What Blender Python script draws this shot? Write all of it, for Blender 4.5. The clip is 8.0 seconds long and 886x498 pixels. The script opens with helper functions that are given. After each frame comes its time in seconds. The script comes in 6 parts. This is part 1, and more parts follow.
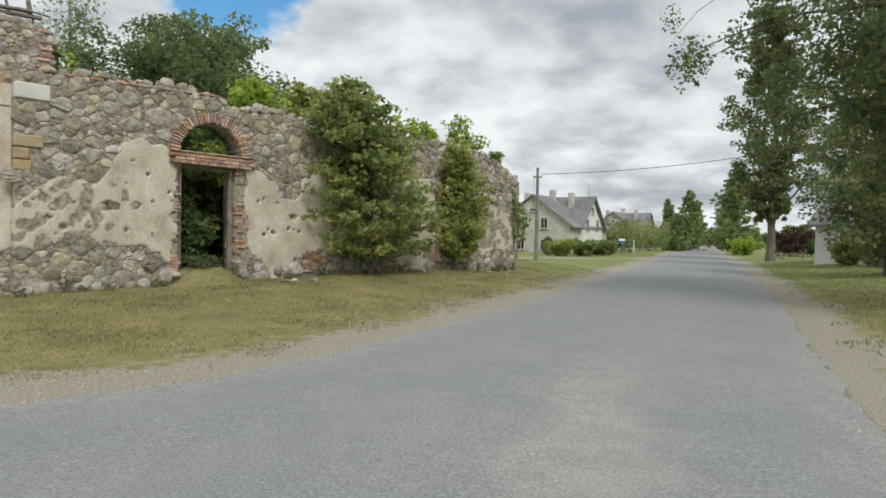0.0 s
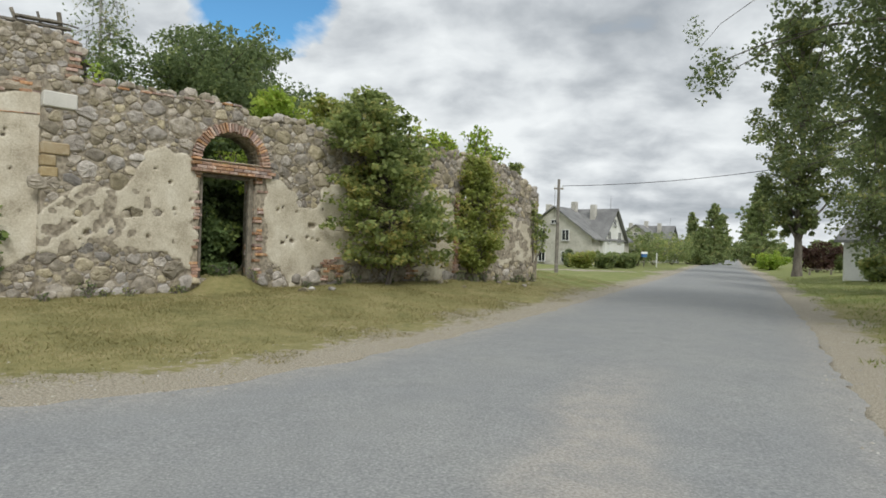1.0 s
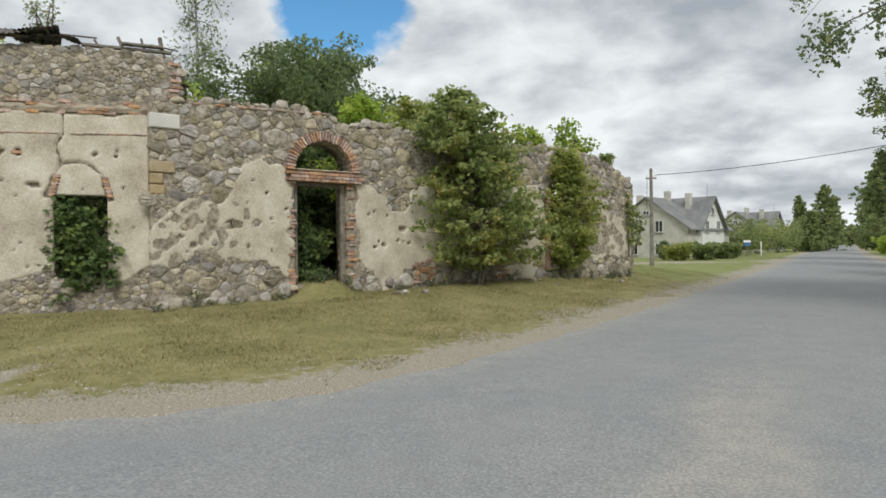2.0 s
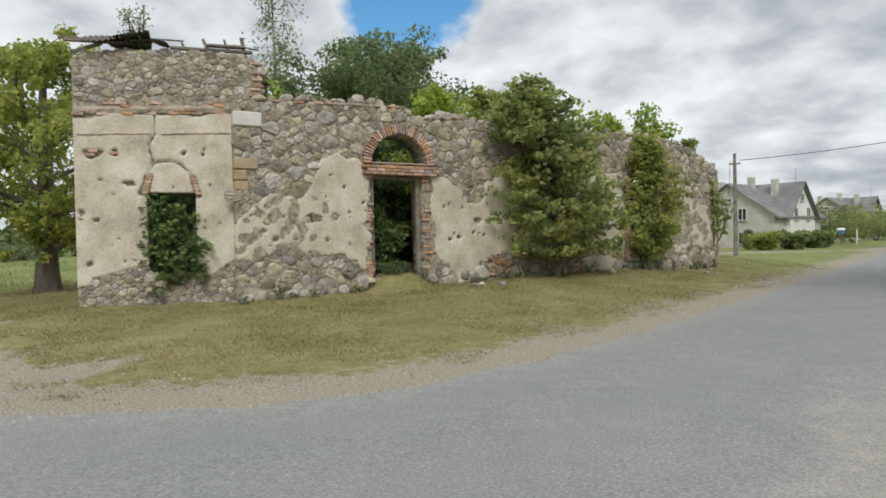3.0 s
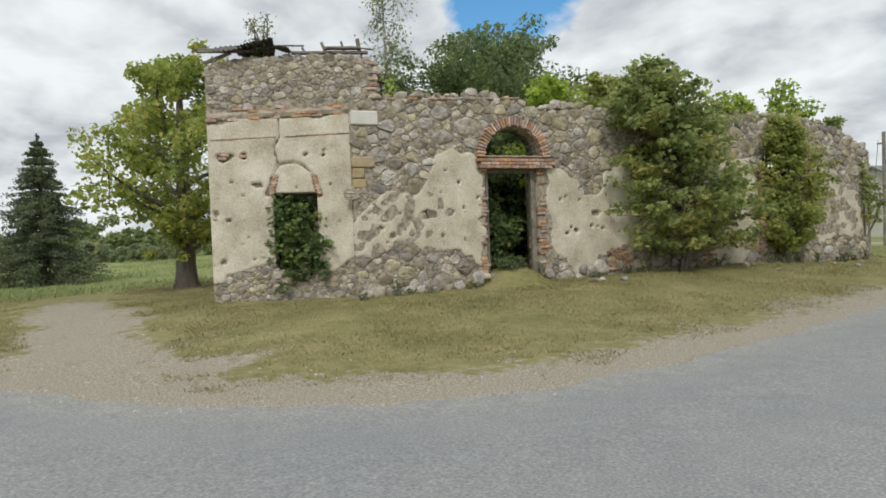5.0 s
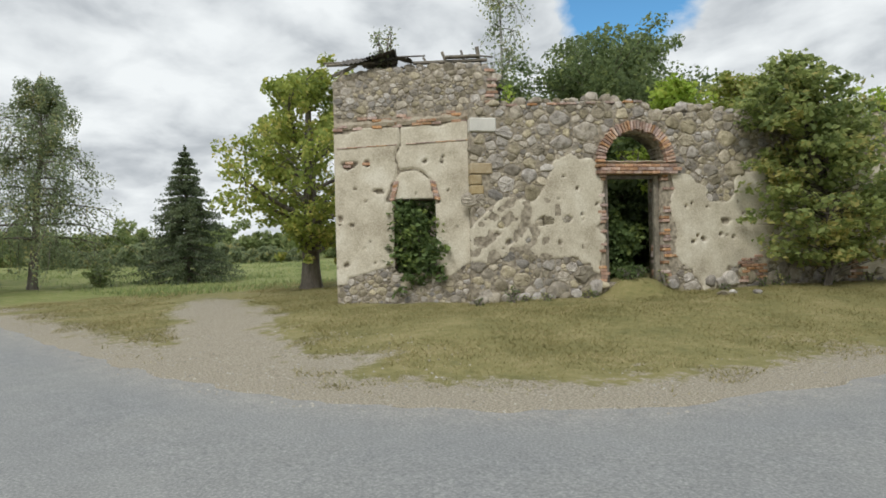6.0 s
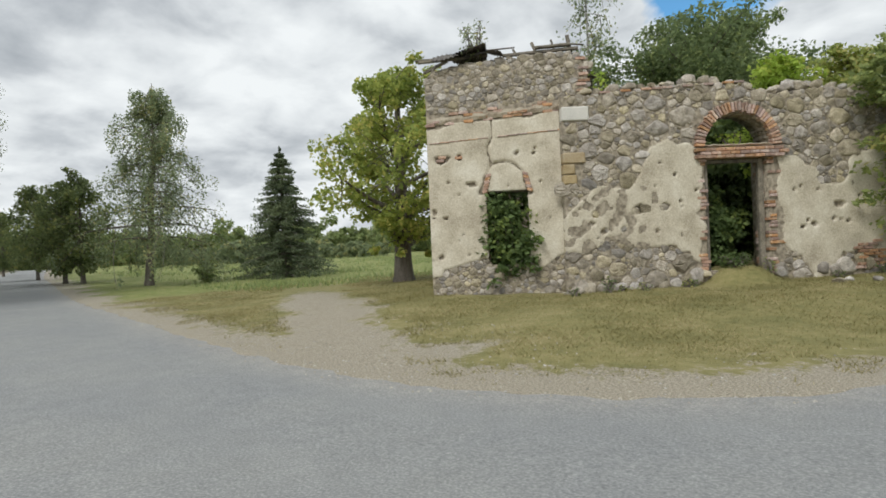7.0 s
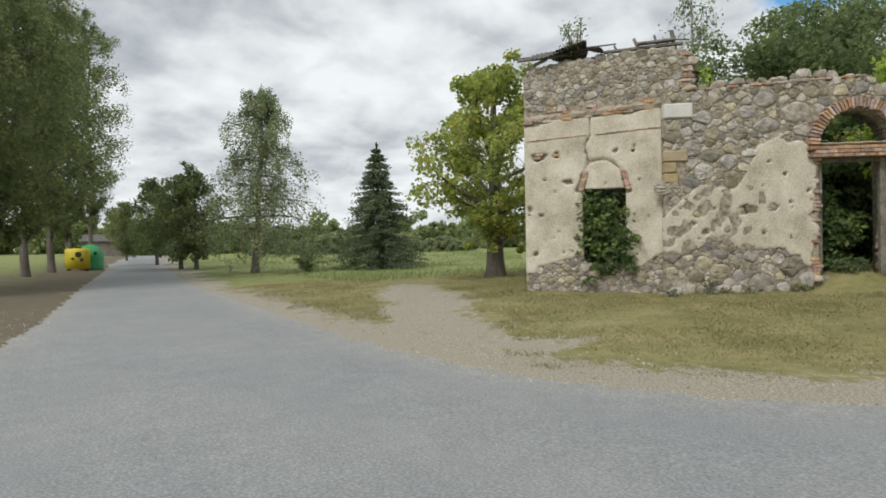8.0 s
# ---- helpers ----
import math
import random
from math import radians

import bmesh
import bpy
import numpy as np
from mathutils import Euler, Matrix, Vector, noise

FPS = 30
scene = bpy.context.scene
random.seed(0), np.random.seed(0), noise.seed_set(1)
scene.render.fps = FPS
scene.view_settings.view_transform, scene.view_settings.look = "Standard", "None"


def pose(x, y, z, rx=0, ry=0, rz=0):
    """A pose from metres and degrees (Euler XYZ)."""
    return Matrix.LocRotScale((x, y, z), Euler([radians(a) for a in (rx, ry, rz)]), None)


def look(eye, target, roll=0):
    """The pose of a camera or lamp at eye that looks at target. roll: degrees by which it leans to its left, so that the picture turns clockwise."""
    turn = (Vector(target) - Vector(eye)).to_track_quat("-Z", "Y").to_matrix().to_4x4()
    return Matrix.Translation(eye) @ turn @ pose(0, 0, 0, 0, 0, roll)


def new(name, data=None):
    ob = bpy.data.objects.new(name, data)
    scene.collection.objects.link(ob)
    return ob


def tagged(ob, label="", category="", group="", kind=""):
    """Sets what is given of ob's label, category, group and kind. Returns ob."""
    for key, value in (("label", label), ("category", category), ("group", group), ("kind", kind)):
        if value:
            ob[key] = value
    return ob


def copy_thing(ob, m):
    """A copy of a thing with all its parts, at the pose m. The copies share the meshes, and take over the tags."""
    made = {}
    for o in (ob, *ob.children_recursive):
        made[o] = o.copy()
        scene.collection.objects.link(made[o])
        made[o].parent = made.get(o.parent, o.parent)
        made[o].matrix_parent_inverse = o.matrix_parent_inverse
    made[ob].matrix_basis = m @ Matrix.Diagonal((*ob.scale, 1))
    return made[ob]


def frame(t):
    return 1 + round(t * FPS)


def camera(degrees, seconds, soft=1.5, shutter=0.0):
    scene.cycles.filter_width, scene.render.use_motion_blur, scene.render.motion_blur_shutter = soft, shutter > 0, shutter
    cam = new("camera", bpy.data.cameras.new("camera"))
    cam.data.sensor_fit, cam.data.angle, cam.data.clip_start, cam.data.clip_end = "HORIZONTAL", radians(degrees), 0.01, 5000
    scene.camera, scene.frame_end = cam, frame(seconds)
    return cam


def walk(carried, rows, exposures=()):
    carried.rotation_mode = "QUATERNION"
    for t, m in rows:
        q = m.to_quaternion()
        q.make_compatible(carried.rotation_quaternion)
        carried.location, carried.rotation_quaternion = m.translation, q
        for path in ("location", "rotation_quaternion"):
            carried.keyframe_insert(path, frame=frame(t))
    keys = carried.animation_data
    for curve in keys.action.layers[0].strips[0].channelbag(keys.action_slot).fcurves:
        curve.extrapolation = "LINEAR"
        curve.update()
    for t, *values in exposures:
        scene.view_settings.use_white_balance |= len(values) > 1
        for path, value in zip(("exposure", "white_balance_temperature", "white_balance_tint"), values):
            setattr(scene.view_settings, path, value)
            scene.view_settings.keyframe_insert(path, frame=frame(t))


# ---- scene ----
cam = camera(72.0, 8.0, soft=1.7)
PATH = [
    # seconds, eye x, eye y, yaw to the left, pitch, roll
    (0.0, 0.28, -0.40, 0.05, -1.04, 1.10),
    (0.5, 0.38, -0.41, 1.15, -1.05, 1.88),
    (1.0, 0.40, -0.38, 2.08, -0.10, 1.85),
    (1.5, 0.36, -0.27, 6.36, 0.23, 0.42),
    (2.0, 0.19, -0.07, 10.09, -0.25, -0.62),
    (3.5, -0.16, 0.09, 18.96, -1.00, -1.46),
    (4.0, -0.31, 0.17, 20.69, -1.01, -1.87),
    (5.5, -0.42, 0.24, 31.24, -0.73, -1.77),
    (6.0, -0.51, 0.17, 36.76, -0.14, -1.33),
    (6.5, -0.60, 0.02, 40.55, -0.03, -2.46),
    (7.0, -0.63, -0.18, 44.36, -0.61, -2.51),
    (7.5, -0.60, -0.37, 47.56, -0.42, -1.44),
    (8.0, -0.52, -0.55, 52.52, -0.76, -1.11),
]
EYE_HEIGHT = 1.6


def aim(yaw, pitch):
    a, b = radians(yaw), radians(pitch)
    return Vector((-math.sin(a) * math.cos(b), math.cos(a) * math.cos(b), math.sin(b)))


def stand(x, y, yaw, pitch, roll):
    eye = Vector((x, y, EYE_HEIGHT))
    return look(eye, eye + aim(yaw, pitch), roll)


walk(cam, [(t, stand(*p)) for t, *p in PATH], exposures=[(0.0, 0.35, 6250, 7.0), (8.0, 0.35, 6250, 7.0)])

# ---- sky and sun ----
SUN_BEARING, SUN_HEIGHT = -160.0, 45.0      # to the right behind the eye, degrees
sun_way = aim(SUN_BEARING, SUN_HEIGHT)
sun = new("sun", bpy.data.lights.new("sun", "SUN"))
sun.data.energy, sun.data.angle, sun.data.color = 1.5, radians(18), (1.0, 0.95, 0.87)
sun.matrix_world = look(sun_way * 50, (0, 0, 0))


def make_world():
    w = bpy.data.worlds.new("overcast sky")
    scene.world = w
    w.use_nodes = True
    nt = w.node_tree
    nt.nodes.clear()
    N, L = nt.nodes.new, nt.links.new

    def math_(op, a, b=None, clamp=False):
        n = N("ShaderNodeMath")
        n.operation, n.use_clamp = op, clamp
        for i, v in enumerate((a, b)):
            if v is None:
                continue
            if isinstance(v, (int, float)):
                n.inputs[i].default_value = v
            else:
                L(v, n.inputs[i])
        return n.outputs[0]

    def ramp(fac, stops):
        n = N("ShaderNodeValToRGB")
        e = n.color_ramp.elements
        while len(e) < len(stops):
            e.new(0.5)
        for k, (p, c) in zip(e, stops):
            k.position, k.color = p, (*c, 1) if len(c) == 3 else c
        L(fac, n.inputs[0])
        return n.outputs[0]

    def mix(fac, a, b):
        n = N("ShaderNodeMix")
        n.data_type = "RGBA"
        L(fac, n.inputs[0])
        for k, v in ((6, a), (7, b)):
            if isinstance(v, tuple):
                n.inputs[k].default_value = (*v, 1)
            else:
                L(v, n.inputs[k])
        return n.outputs[2]

    def noise_(vec, scale, detail, rough, distort=0.0):
        n = N("ShaderNodeTexNoise")
        n.inputs["Scale"].default_value, n.inputs["Detail"].default_value = scale, detail
        n.inputs["Roughness"].default_value, n.inputs["Distortion"].default_value = rough, distort
        L(vec, n.inputs["Vector"])
        return n.outputs["Fac"]

    tc = N("ShaderNodeTexCoord").outputs["Generated"]
    sep = N("ShaderNodeSeparateXYZ")
    L(tc, sep.inputs[0])
    up = math_("ADD", math_("MAXIMUM", sep.outputs[2], 0.0), 0.30)
    flat = N("ShaderNodeCombineXYZ")
    L(math_("DIVIDE", sep.outputs[0], up), flat.inputs[0])
    L(math_("DIVIDE", sep.outputs[1], up), flat.inputs[1])
    flat.inputs[2].default_value = 3.7
    big = noise_(flat.outputs[0], 1.5, 3.0, 0.5, 0.3)
    fine = noise_(flat.outputs[0], 4.6, 8.0, 0.53, 0.2)
    shape = math_("ADD", math_("MULTIPLY", big, 0.55), math_("MULTIPLY", fine, 0.45))
    cloud = ramp(shape, [(0.35, (0.32, 0.335, 0.355)), (0.43, (0.45, 0.46, 0.475)), (0.50, (0.60, 0.605, 0.61)), (0.58, (0.72, 0.72, 0.715))])
    sky = N("ShaderNodeTexSky")
    sky.sky_type, sky.sun_disc = "NISHITA", False
    sky.sun_elevation, sky.sun_rotation = radians(SUN_HEIGHT), radians(-SUN_BEARING)
    blue = N("ShaderNodeVectorMath")
    blue.operation = "MULTIPLY"
    L(sky.outputs[0], blue.inputs[0])
    blue.inputs[1].default_value = (0.066, 0.106, 0.120)
    # the clear gap between the clouds above the ruin
    gap_at = aim(19.6, 22.5)
    dot = N("ShaderNodeVectorMath")
    dot.operation = "DOT_PRODUCT"
    L(tc, dot.inputs[0])
    dot.inputs[1].default_value = gap_at
    near = math_("MULTIPLY", math_("SUBTRACT", dot.outputs["Value"], 0.9895), 110.0, True)
    clear = math_("SUBTRACT", math_("ADD", near, math_("MULTIPLY", fine, -1.5)), -0.32)
    clear = math_("MULTIPLY", clear, 4.0, True)
    thin = math_("MULTIPLY", math_("SUBTRACT", 0.36, shape), 10.0, True)
    col = mix(math_("MAXIMUM", clear, math_("MULTIPLY", thin, 0.25)), cloud, blue.outputs[0])
    bg = N("ShaderNodeBackground")
    L(col, bg.inputs["Color"])
    bg.inputs["Strength"].default_value = 1.0
    out = N("ShaderNodeOutputWorld")
    L(bg.outputs[0], out.inputs["Surface"])


make_world()

# ---- materials ----
def paint(name, tones, scale=3.0, fine=40.0, rough=0.85, bump=0.3, depth=0.02, vary=0.0, island=0.0, metal=0.0, stretch=(1, 1, 1)):
    """A surface in two or three tones, mottled at two scales, with grain and relief. vary: change from object to object."""
    m = bpy.data.materials.new(name)
    m.use_nodes = True
    nt = m.node_tree
    N, L = nt.nodes.new, nt.links.new
    b = nt.nodes["Principled BSDF"]
    b.inputs["Roughness"].default_value, b.inputs["Metallic"].default_value = rough, metal
    geo = N("ShaderNodeNewGeometry")
    place = N("ShaderNodeMapping")
    place.inputs["Scale"].default_value = stretch
    L(geo.outputs["Position"], place.inputs[0])
    big, small = N("ShaderNodeTexNoise"), N("ShaderNodeTexNoise")
    for n, s, d in ((big, scale, 4.0), (small, fine, 5.0)):
        n.inputs["Scale"].default_value, n.inputs["Detail"].default_value, n.inputs["Roughness"].default_value = s, d, 0.62
        L(place.outputs[0], n.inputs["Vector"])
    both = N("ShaderNodeMath")
    both.operation = "MULTIPLY_ADD"
    L(small.outputs["Fac"], both.inputs[0])
    both.inputs[1].default_value = 0.45
    half = N("ShaderNodeMath")
    half.operation = "MULTIPLY"
    L(big.outputs["Fac"], half.inputs[0])
    half.inputs[1].default_value = 0.55
    L(half.outputs[0], both.inputs[2])
    ramp = N("ShaderNodeValToRGB")
    e = ramp.color_ramp.elements
    while len(e) < len(tones):
        e.new(0.5)
    for i, (k, c) in enumerate(zip(e, tones)):
        k.position, k.color = 0.36 + 0.28 * i / max(1, len(tones) - 1), (*c, 1)
    L(both.outputs[0], ramp.inputs[0])
    colour = ramp.outputs[0]
    if vary or island:
        hsv = N("ShaderNodeHueSaturation")
        L(colour, hsv.inputs["Color"])
        source = geo.outputs["Random Per Island"] if island else N("ShaderNodeObjectInfo").outputs["Random"]
        span = island or vary
        v = N("ShaderNodeMapRange")
        L(source, v.inputs[0])
        v.inputs[3].default_value, v.inputs[4].default_value = 1 - span, 1 + span
        L(v.outputs[0], hsv.inputs["Value"])
        mul = N("ShaderNodeMath")
        mul.operation = "MULTIPLY"
        mul.inputs[1].default_value = 7.31
        L(source, mul.inputs[0])
        fr = N("ShaderNodeMath")
        fr.operation = "FRACT"
        L(mul.outputs[0], fr.inputs[0])
        hue = N("ShaderNodeMapRange")
        L(fr.outputs[0], hue.inputs[0])
        hue.inputs[3].default_value, hue.inputs[4].default_value = 0.5 - 0.05 * span, 0.5 + 0.03 * span
        L(hue.outputs[0], hsv.inputs["Hue"])
        sat = N("ShaderNodeMapRange")
        L(fr.outputs[0], sat.inputs[0])
        sat.inputs[3].default_value, sat.inputs[4].default_value = 1 - 1.2 * span, 1 + 1.3 * span
        L(sat.outputs[0], hsv.inputs["Saturation"])
        colour = hsv.outputs[0]
    L(colour, b.inputs["Base Color"])
    if bump:
        n = N("ShaderNodeBump")
        n.inputs["Strength"].default_value, n.inputs["Distance"].default_value = bump, depth
        L(both.outputs[0], n.inputs["Height"])
        L(n.outputs[0], b.inputs["Normal"])
    return m


def foliage(name, dark, light, warm, warm_share=0.15, glow=0.35):
    """Leaves: each one its own green, some of them turning, a little light through them."""
    m = bpy.data.materials.new(name)
    m.use_nodes = True
    nt = m.node_tree
    N, L = nt.nodes.new, nt.links.new
    b = nt.nodes["Principled BSDF"]
    b.inputs["Roughness"].default_value, b.inputs["Specular IOR Level"].default_value = 0.68, 0.3
    geo = N("ShaderNodeNewGeometry")
    big = N("ShaderNodeTexNoise")
    big.inputs["Scale"].default_value, big.inputs["Detail"].default_value = 0.9, 3.0
    L(geo.outputs["Position"], big.inputs["Vector"])
    s = N("ShaderNodeMath")
    s.operation = "MULTIPLY_ADD"
    L(geo.outputs["Random Per Island"], s.inputs[0])
    s.inputs[1].default_value = 0.5
    L(big.outputs["Fac"], s.inputs[2])
    ramp = N("ShaderNodeValToRGB")
    e = ramp.color_ramp.elements
    e.new(0.5)
    for k, p, c in zip(e, (0.42, 0.92, 1.16 - warm_share), (dark, light, warm)):
        k.position, k.color = min(p, 1.0), (*c, 1)
    L(s.outputs[0], ramp.inputs[0])
    L(ramp.outputs[0], b.inputs["Base Color"])
    t = N("ShaderNodeBsdfTranslucent")
    L(ramp.outputs[0], t.inputs["Color"])
    mixer = N("ShaderNodeMixShader")
    mixer.inputs[0].default_value = glow
    L(b.outputs[0], mixer.inputs[1])
    L(t.outputs[0], mixer.inputs[2])
    L(mixer.outputs[0], nt.nodes["Material Output"].inputs["Surface"])
    return m


STONE = paint("granite fieldstone", [(0.17, 0.15, 0.12), (0.33, 0.295, 0.24), (0.50, 0.455, 0.385)], 6.0, 55.0, 0.93, 0.7, 0.03, vary=0.42)
STONE_J = paint("granite rubble", [(0.17, 0.15, 0.12), (0.33, 0.295, 0.24), (0.50, 0.455, 0.385)], 6.0, 55.0, 0.93, 0.7, 0.03, island=0.42)
SANDSTONE = paint("ochre sandstone", [(0.26, 0.19, 0.09), (0.38, 0.295, 0.16), (0.44, 0.37, 0.25)], 4.0, 50.0, 0.9, 0.5, 0.02, vary=0.12)
BRICK = paint("worn red brick", [(0.26, 0.165, 0.12), (0.41, 0.265, 0.195), (0.56, 0.475, 0.39)], 9.0, 30.0, 0.95, 0.8, 0.025, vary=0.34)
WOOD = paint("weathered grey wood", [(0.09, 0.08, 0.07), (0.20, 0.18, 0.15), (0.30, 0.27, 0.23)], 4.0, 30.0, 0.9, 0.5, 0.01, vary=0.2)
SHEET = paint("rusting roofing sheet", [(0.05, 0.045, 0.04), (0.11, 0.10, 0.09), (0.18, 0.155, 0.13)], 3.0, 30.0, 0.8, 0.3, 0.01)
RENDER = paint("stained grey house render", [(0.34, 0.325, 0.285), (0.50, 0.48, 0.43), (0.60, 0.58, 0.535)], 0.9, 8.0, 0.9, 0.3, 0.01)
WHITEWASH = paint("white painted render", [(0.66, 0.66, 0.64), (0.76, 0.76, 0.74), (0.80, 0.80, 0.78)], 0.5, 12.0, 0.85, 0.2, 0.01)
SLATE = paint("grey fibre roofing", [(0.13, 0.13, 0.135), (0.20, 0.20, 0.20), (0.27, 0.27, 0.265)], 0.7, 10.0, 0.8, 0.4, 0.02)
PANE = paint("dark window glass", [(0.02, 0.022, 0.025), (0.035, 0.038, 0.04)], 1.0, 9.0, 0.12, 0.0)
FRAME_WHITE = paint("white window paint", [(0.66, 0.66, 0.64), (0.76, 0.76, 0.74)], 3.0, 30.0, 0.6, 0.1, 0.005)
YELLOW = paint("yellow container plastic", [(0.55, 0.42, 0.02), (0.68, 0.54, 0.04)], 1.5, 20.0, 0.5, 0.05, 0.005)
GREEN = paint("green container plastic", [(0.03, 0.26, 0.08), (0.06, 0.36, 0.13)], 1.5, 20.0, 0.5, 0.05, 0.005)
RUBBER = paint("black rubber", [(0.02, 0.02, 0.02), (0.04, 0.04, 0.04)], 3.0, 30.0, 0.7, 0.1, 0.005)
BLUE = paint("blue enamel", [(0.05, 0.16, 0.42), (0.09, 0.24, 0.52)], 3.0, 30.0, 0.5, 0.05, 0.005)
SLAB = paint("pale dressed limestone", [(0.46, 0.45, 0.42), (0.58, 0.565, 0.53), (0.64, 0.62, 0.58)], 2.0, 40.0, 0.9, 0.3, 0.01)
CORNICE = paint("weathered lime moulding", [(0.25, 0.20, 0.15), (0.40, 0.345, 0.27), (0.50, 0.45, 0.37)], 3.0, 30.0, 0.95, 0.6, 0.02)
PEBBLE = paint("loose limestone grit", [(0.24, 0.225, 0.195), (0.38, 0.355, 0.31), (0.50, 0.475, 0.43)], 5.0, 60.0, 0.95, 0.2, 0.01, island=0.3)
PURPLE = foliage("purple barberry leaves", (0.07, 0.04, 0.035), (0.13, 0.075, 0.06), (0.15, 0.11, 0.06), 0.1)
BARK = paint("grey bark", [(0.07, 0.06, 0.05), (0.15, 0.13, 0.11), (0.24, 0.22, 0.19)], 3.0, 30.0, 0.95, 0.8, 0.04, stretch=(1, 1, 0.25))
BIRCHBARK = paint("birch bark", [(0.06, 0.055, 0.05), (0.38, 0.37, 0.34), (0.55, 0.54, 0.50)], 4.0, 18.0, 0.8, 0.5, 0.02, stretch=(1, 1, 3))
LEAF_BUSH = foliage("maple bush leaves", (0.18, 0.24, 0.095), (0.42, 0.475, 0.175), (0.60, 0.54, 0.21), 0.14, 0.6)
LEAF_OLIVE = foliage("olive maple leaves", (0.23, 0.28, 0.08), (0.45, 0.50, 0.15), (0.60, 0.54, 0.20), 0.18, 0.6)
LEAF_ASH = foliage("ash leaves", (0.13, 0.18, 0.085), (0.245, 0.31, 0.135), (0.34, 0.39, 0.15), 0.06, 0.6)
LEAF_IN = foliage("shaded shrub leaves", (0.09, 0.14, 0.055), (0.19, 0.265, 0.095), (0.28, 0.35, 0.10), 0.06, 0.5)
LEAF_DARK = foliage("dark crown leaves", (0.125, 0.16, 0.075), (0.24, 0.29, 0.12), (0.33, 0.34, 0.12), 0.06, 0.55)
LEAF_BIRCH = foliage("birch leaves", (0.20, 0.245, 0.145), (0.34, 0.40, 0.22), (0.46, 0.44, 0.20), 0.10, 0.55)
LEAF_OAK = foliage("yellowing lime leaves", (0.22, 0.29, 0.075), (0.44, 0.49, 0.125), (0.62, 0.57, 0.17), 0.17, 0.55)
LEAF_YOUNG = foliage("fresh young leaves", (0.26, 0.38, 0.06), (0.44, 0.56, 0.10), (0.52, 0.58, 0.12), 0.2, 0.5)
# leaf green darkened to hold the shade inside the ruin
LEAF_SHADE = foliage("leaves with interior shade in colour", (0.055, 0.085, 0.035), (0.125, 0.175, 0.06), (0.18, 0.23, 0.065), 0.04, 0.4)
LEAF_OVERHANG = foliage("large birch leaves", (0.12, 0.155, 0.08), (0.22, 0.275, 0.12), (0.32, 0.34, 0.13), 0.06, 0.55)
LEAF_FAR = foliage("far hedge leaves", (0.18, 0.23, 0.10), (0.32, 0.39, 0.155), (0.42, 0.42, 0.18), 0.1, 0.5)
NEEDLE = foliage("spruce needles", (0.09, 0.12, 0.075), (0.18, 0.22, 0.12), (0.21, 0.25, 0.13), 0.03, 0.35)
GRASS_GREEN = foliage("green verge grass", (0.18, 0.22, 0.06), (0.28, 0.31, 0.09), (0.40, 0.36, 0.16), 0.15, 0.45)
GRASS = foliage("dry mown grass", (0.24, 0.222, 0.095), (0.34, 0.302, 0.14), (0.46, 0.40, 0.22), 0.22, 0.45)


def wall_material():
    """Rubble mortar, and lime plaster where the layer still holds."""
    m = paint("lime plaster and mortar", [(0.35, 0.305, 0.235), (0.52, 0.47, 0.375), (0.66, 0.62, 0.53)], 1.7, 26.0, 0.94, 0.4, 0.014)
    nt = m.node_tree
    N, L = nt.nodes.new, nt.links.new
    b = nt.nodes["Principled BSDF"]
    plaster = b.inputs["Base Color"].links[0].from_socket
    geo = N("ShaderNodeNewGeometry")
    n = N("ShaderNodeTexNoise")
    n.inputs["Scale"].default_value, n.inputs["Detail"].default_value = 9.0, 6.0
    L(geo.outputs["Position"], n.inputs["Vector"])
    r = N("ShaderNodeValToRGB")
    for k, p, c in zip(r.color_ramp.elements, (0.35, 0.65), ((0.17, 0.143, 0.107), (0.40, 0.352, 0.28))):
        k.position, k.color = p, (*c, 1)
    L(n.outputs["Fac"], r.inputs[0])
    a = N("ShaderNodeAttribute")
    a.attribute_name = "plaster"
    edge = N("ShaderNodeMath")
    edge.operation = "MULTIPLY_ADD"
    L(n.outputs["Fac"], edge.inputs[0])
    edge.inputs[1].default_value = 0.5
    L(a.outputs["Fac"], edge.inputs[2])
    sharp = N("ShaderNodeMapRange")
    L(edge.outputs[0], sharp.inputs[0])
    sharp.inputs[1].default_value, sharp.inputs[2].default_value = 0.70, 0.80
    mixer = N("ShaderNodeMix")
    mixer.data_type = "RGBA"
    L(sharp.outputs[0], mixer.inputs[0])
    L(r.outputs[0], mixer.inputs[6])
    L(plaster, mixer.inputs[7])
    L(mixer.outputs[2], b.inputs["Base Color"])
    return m


WALL = wall_material()


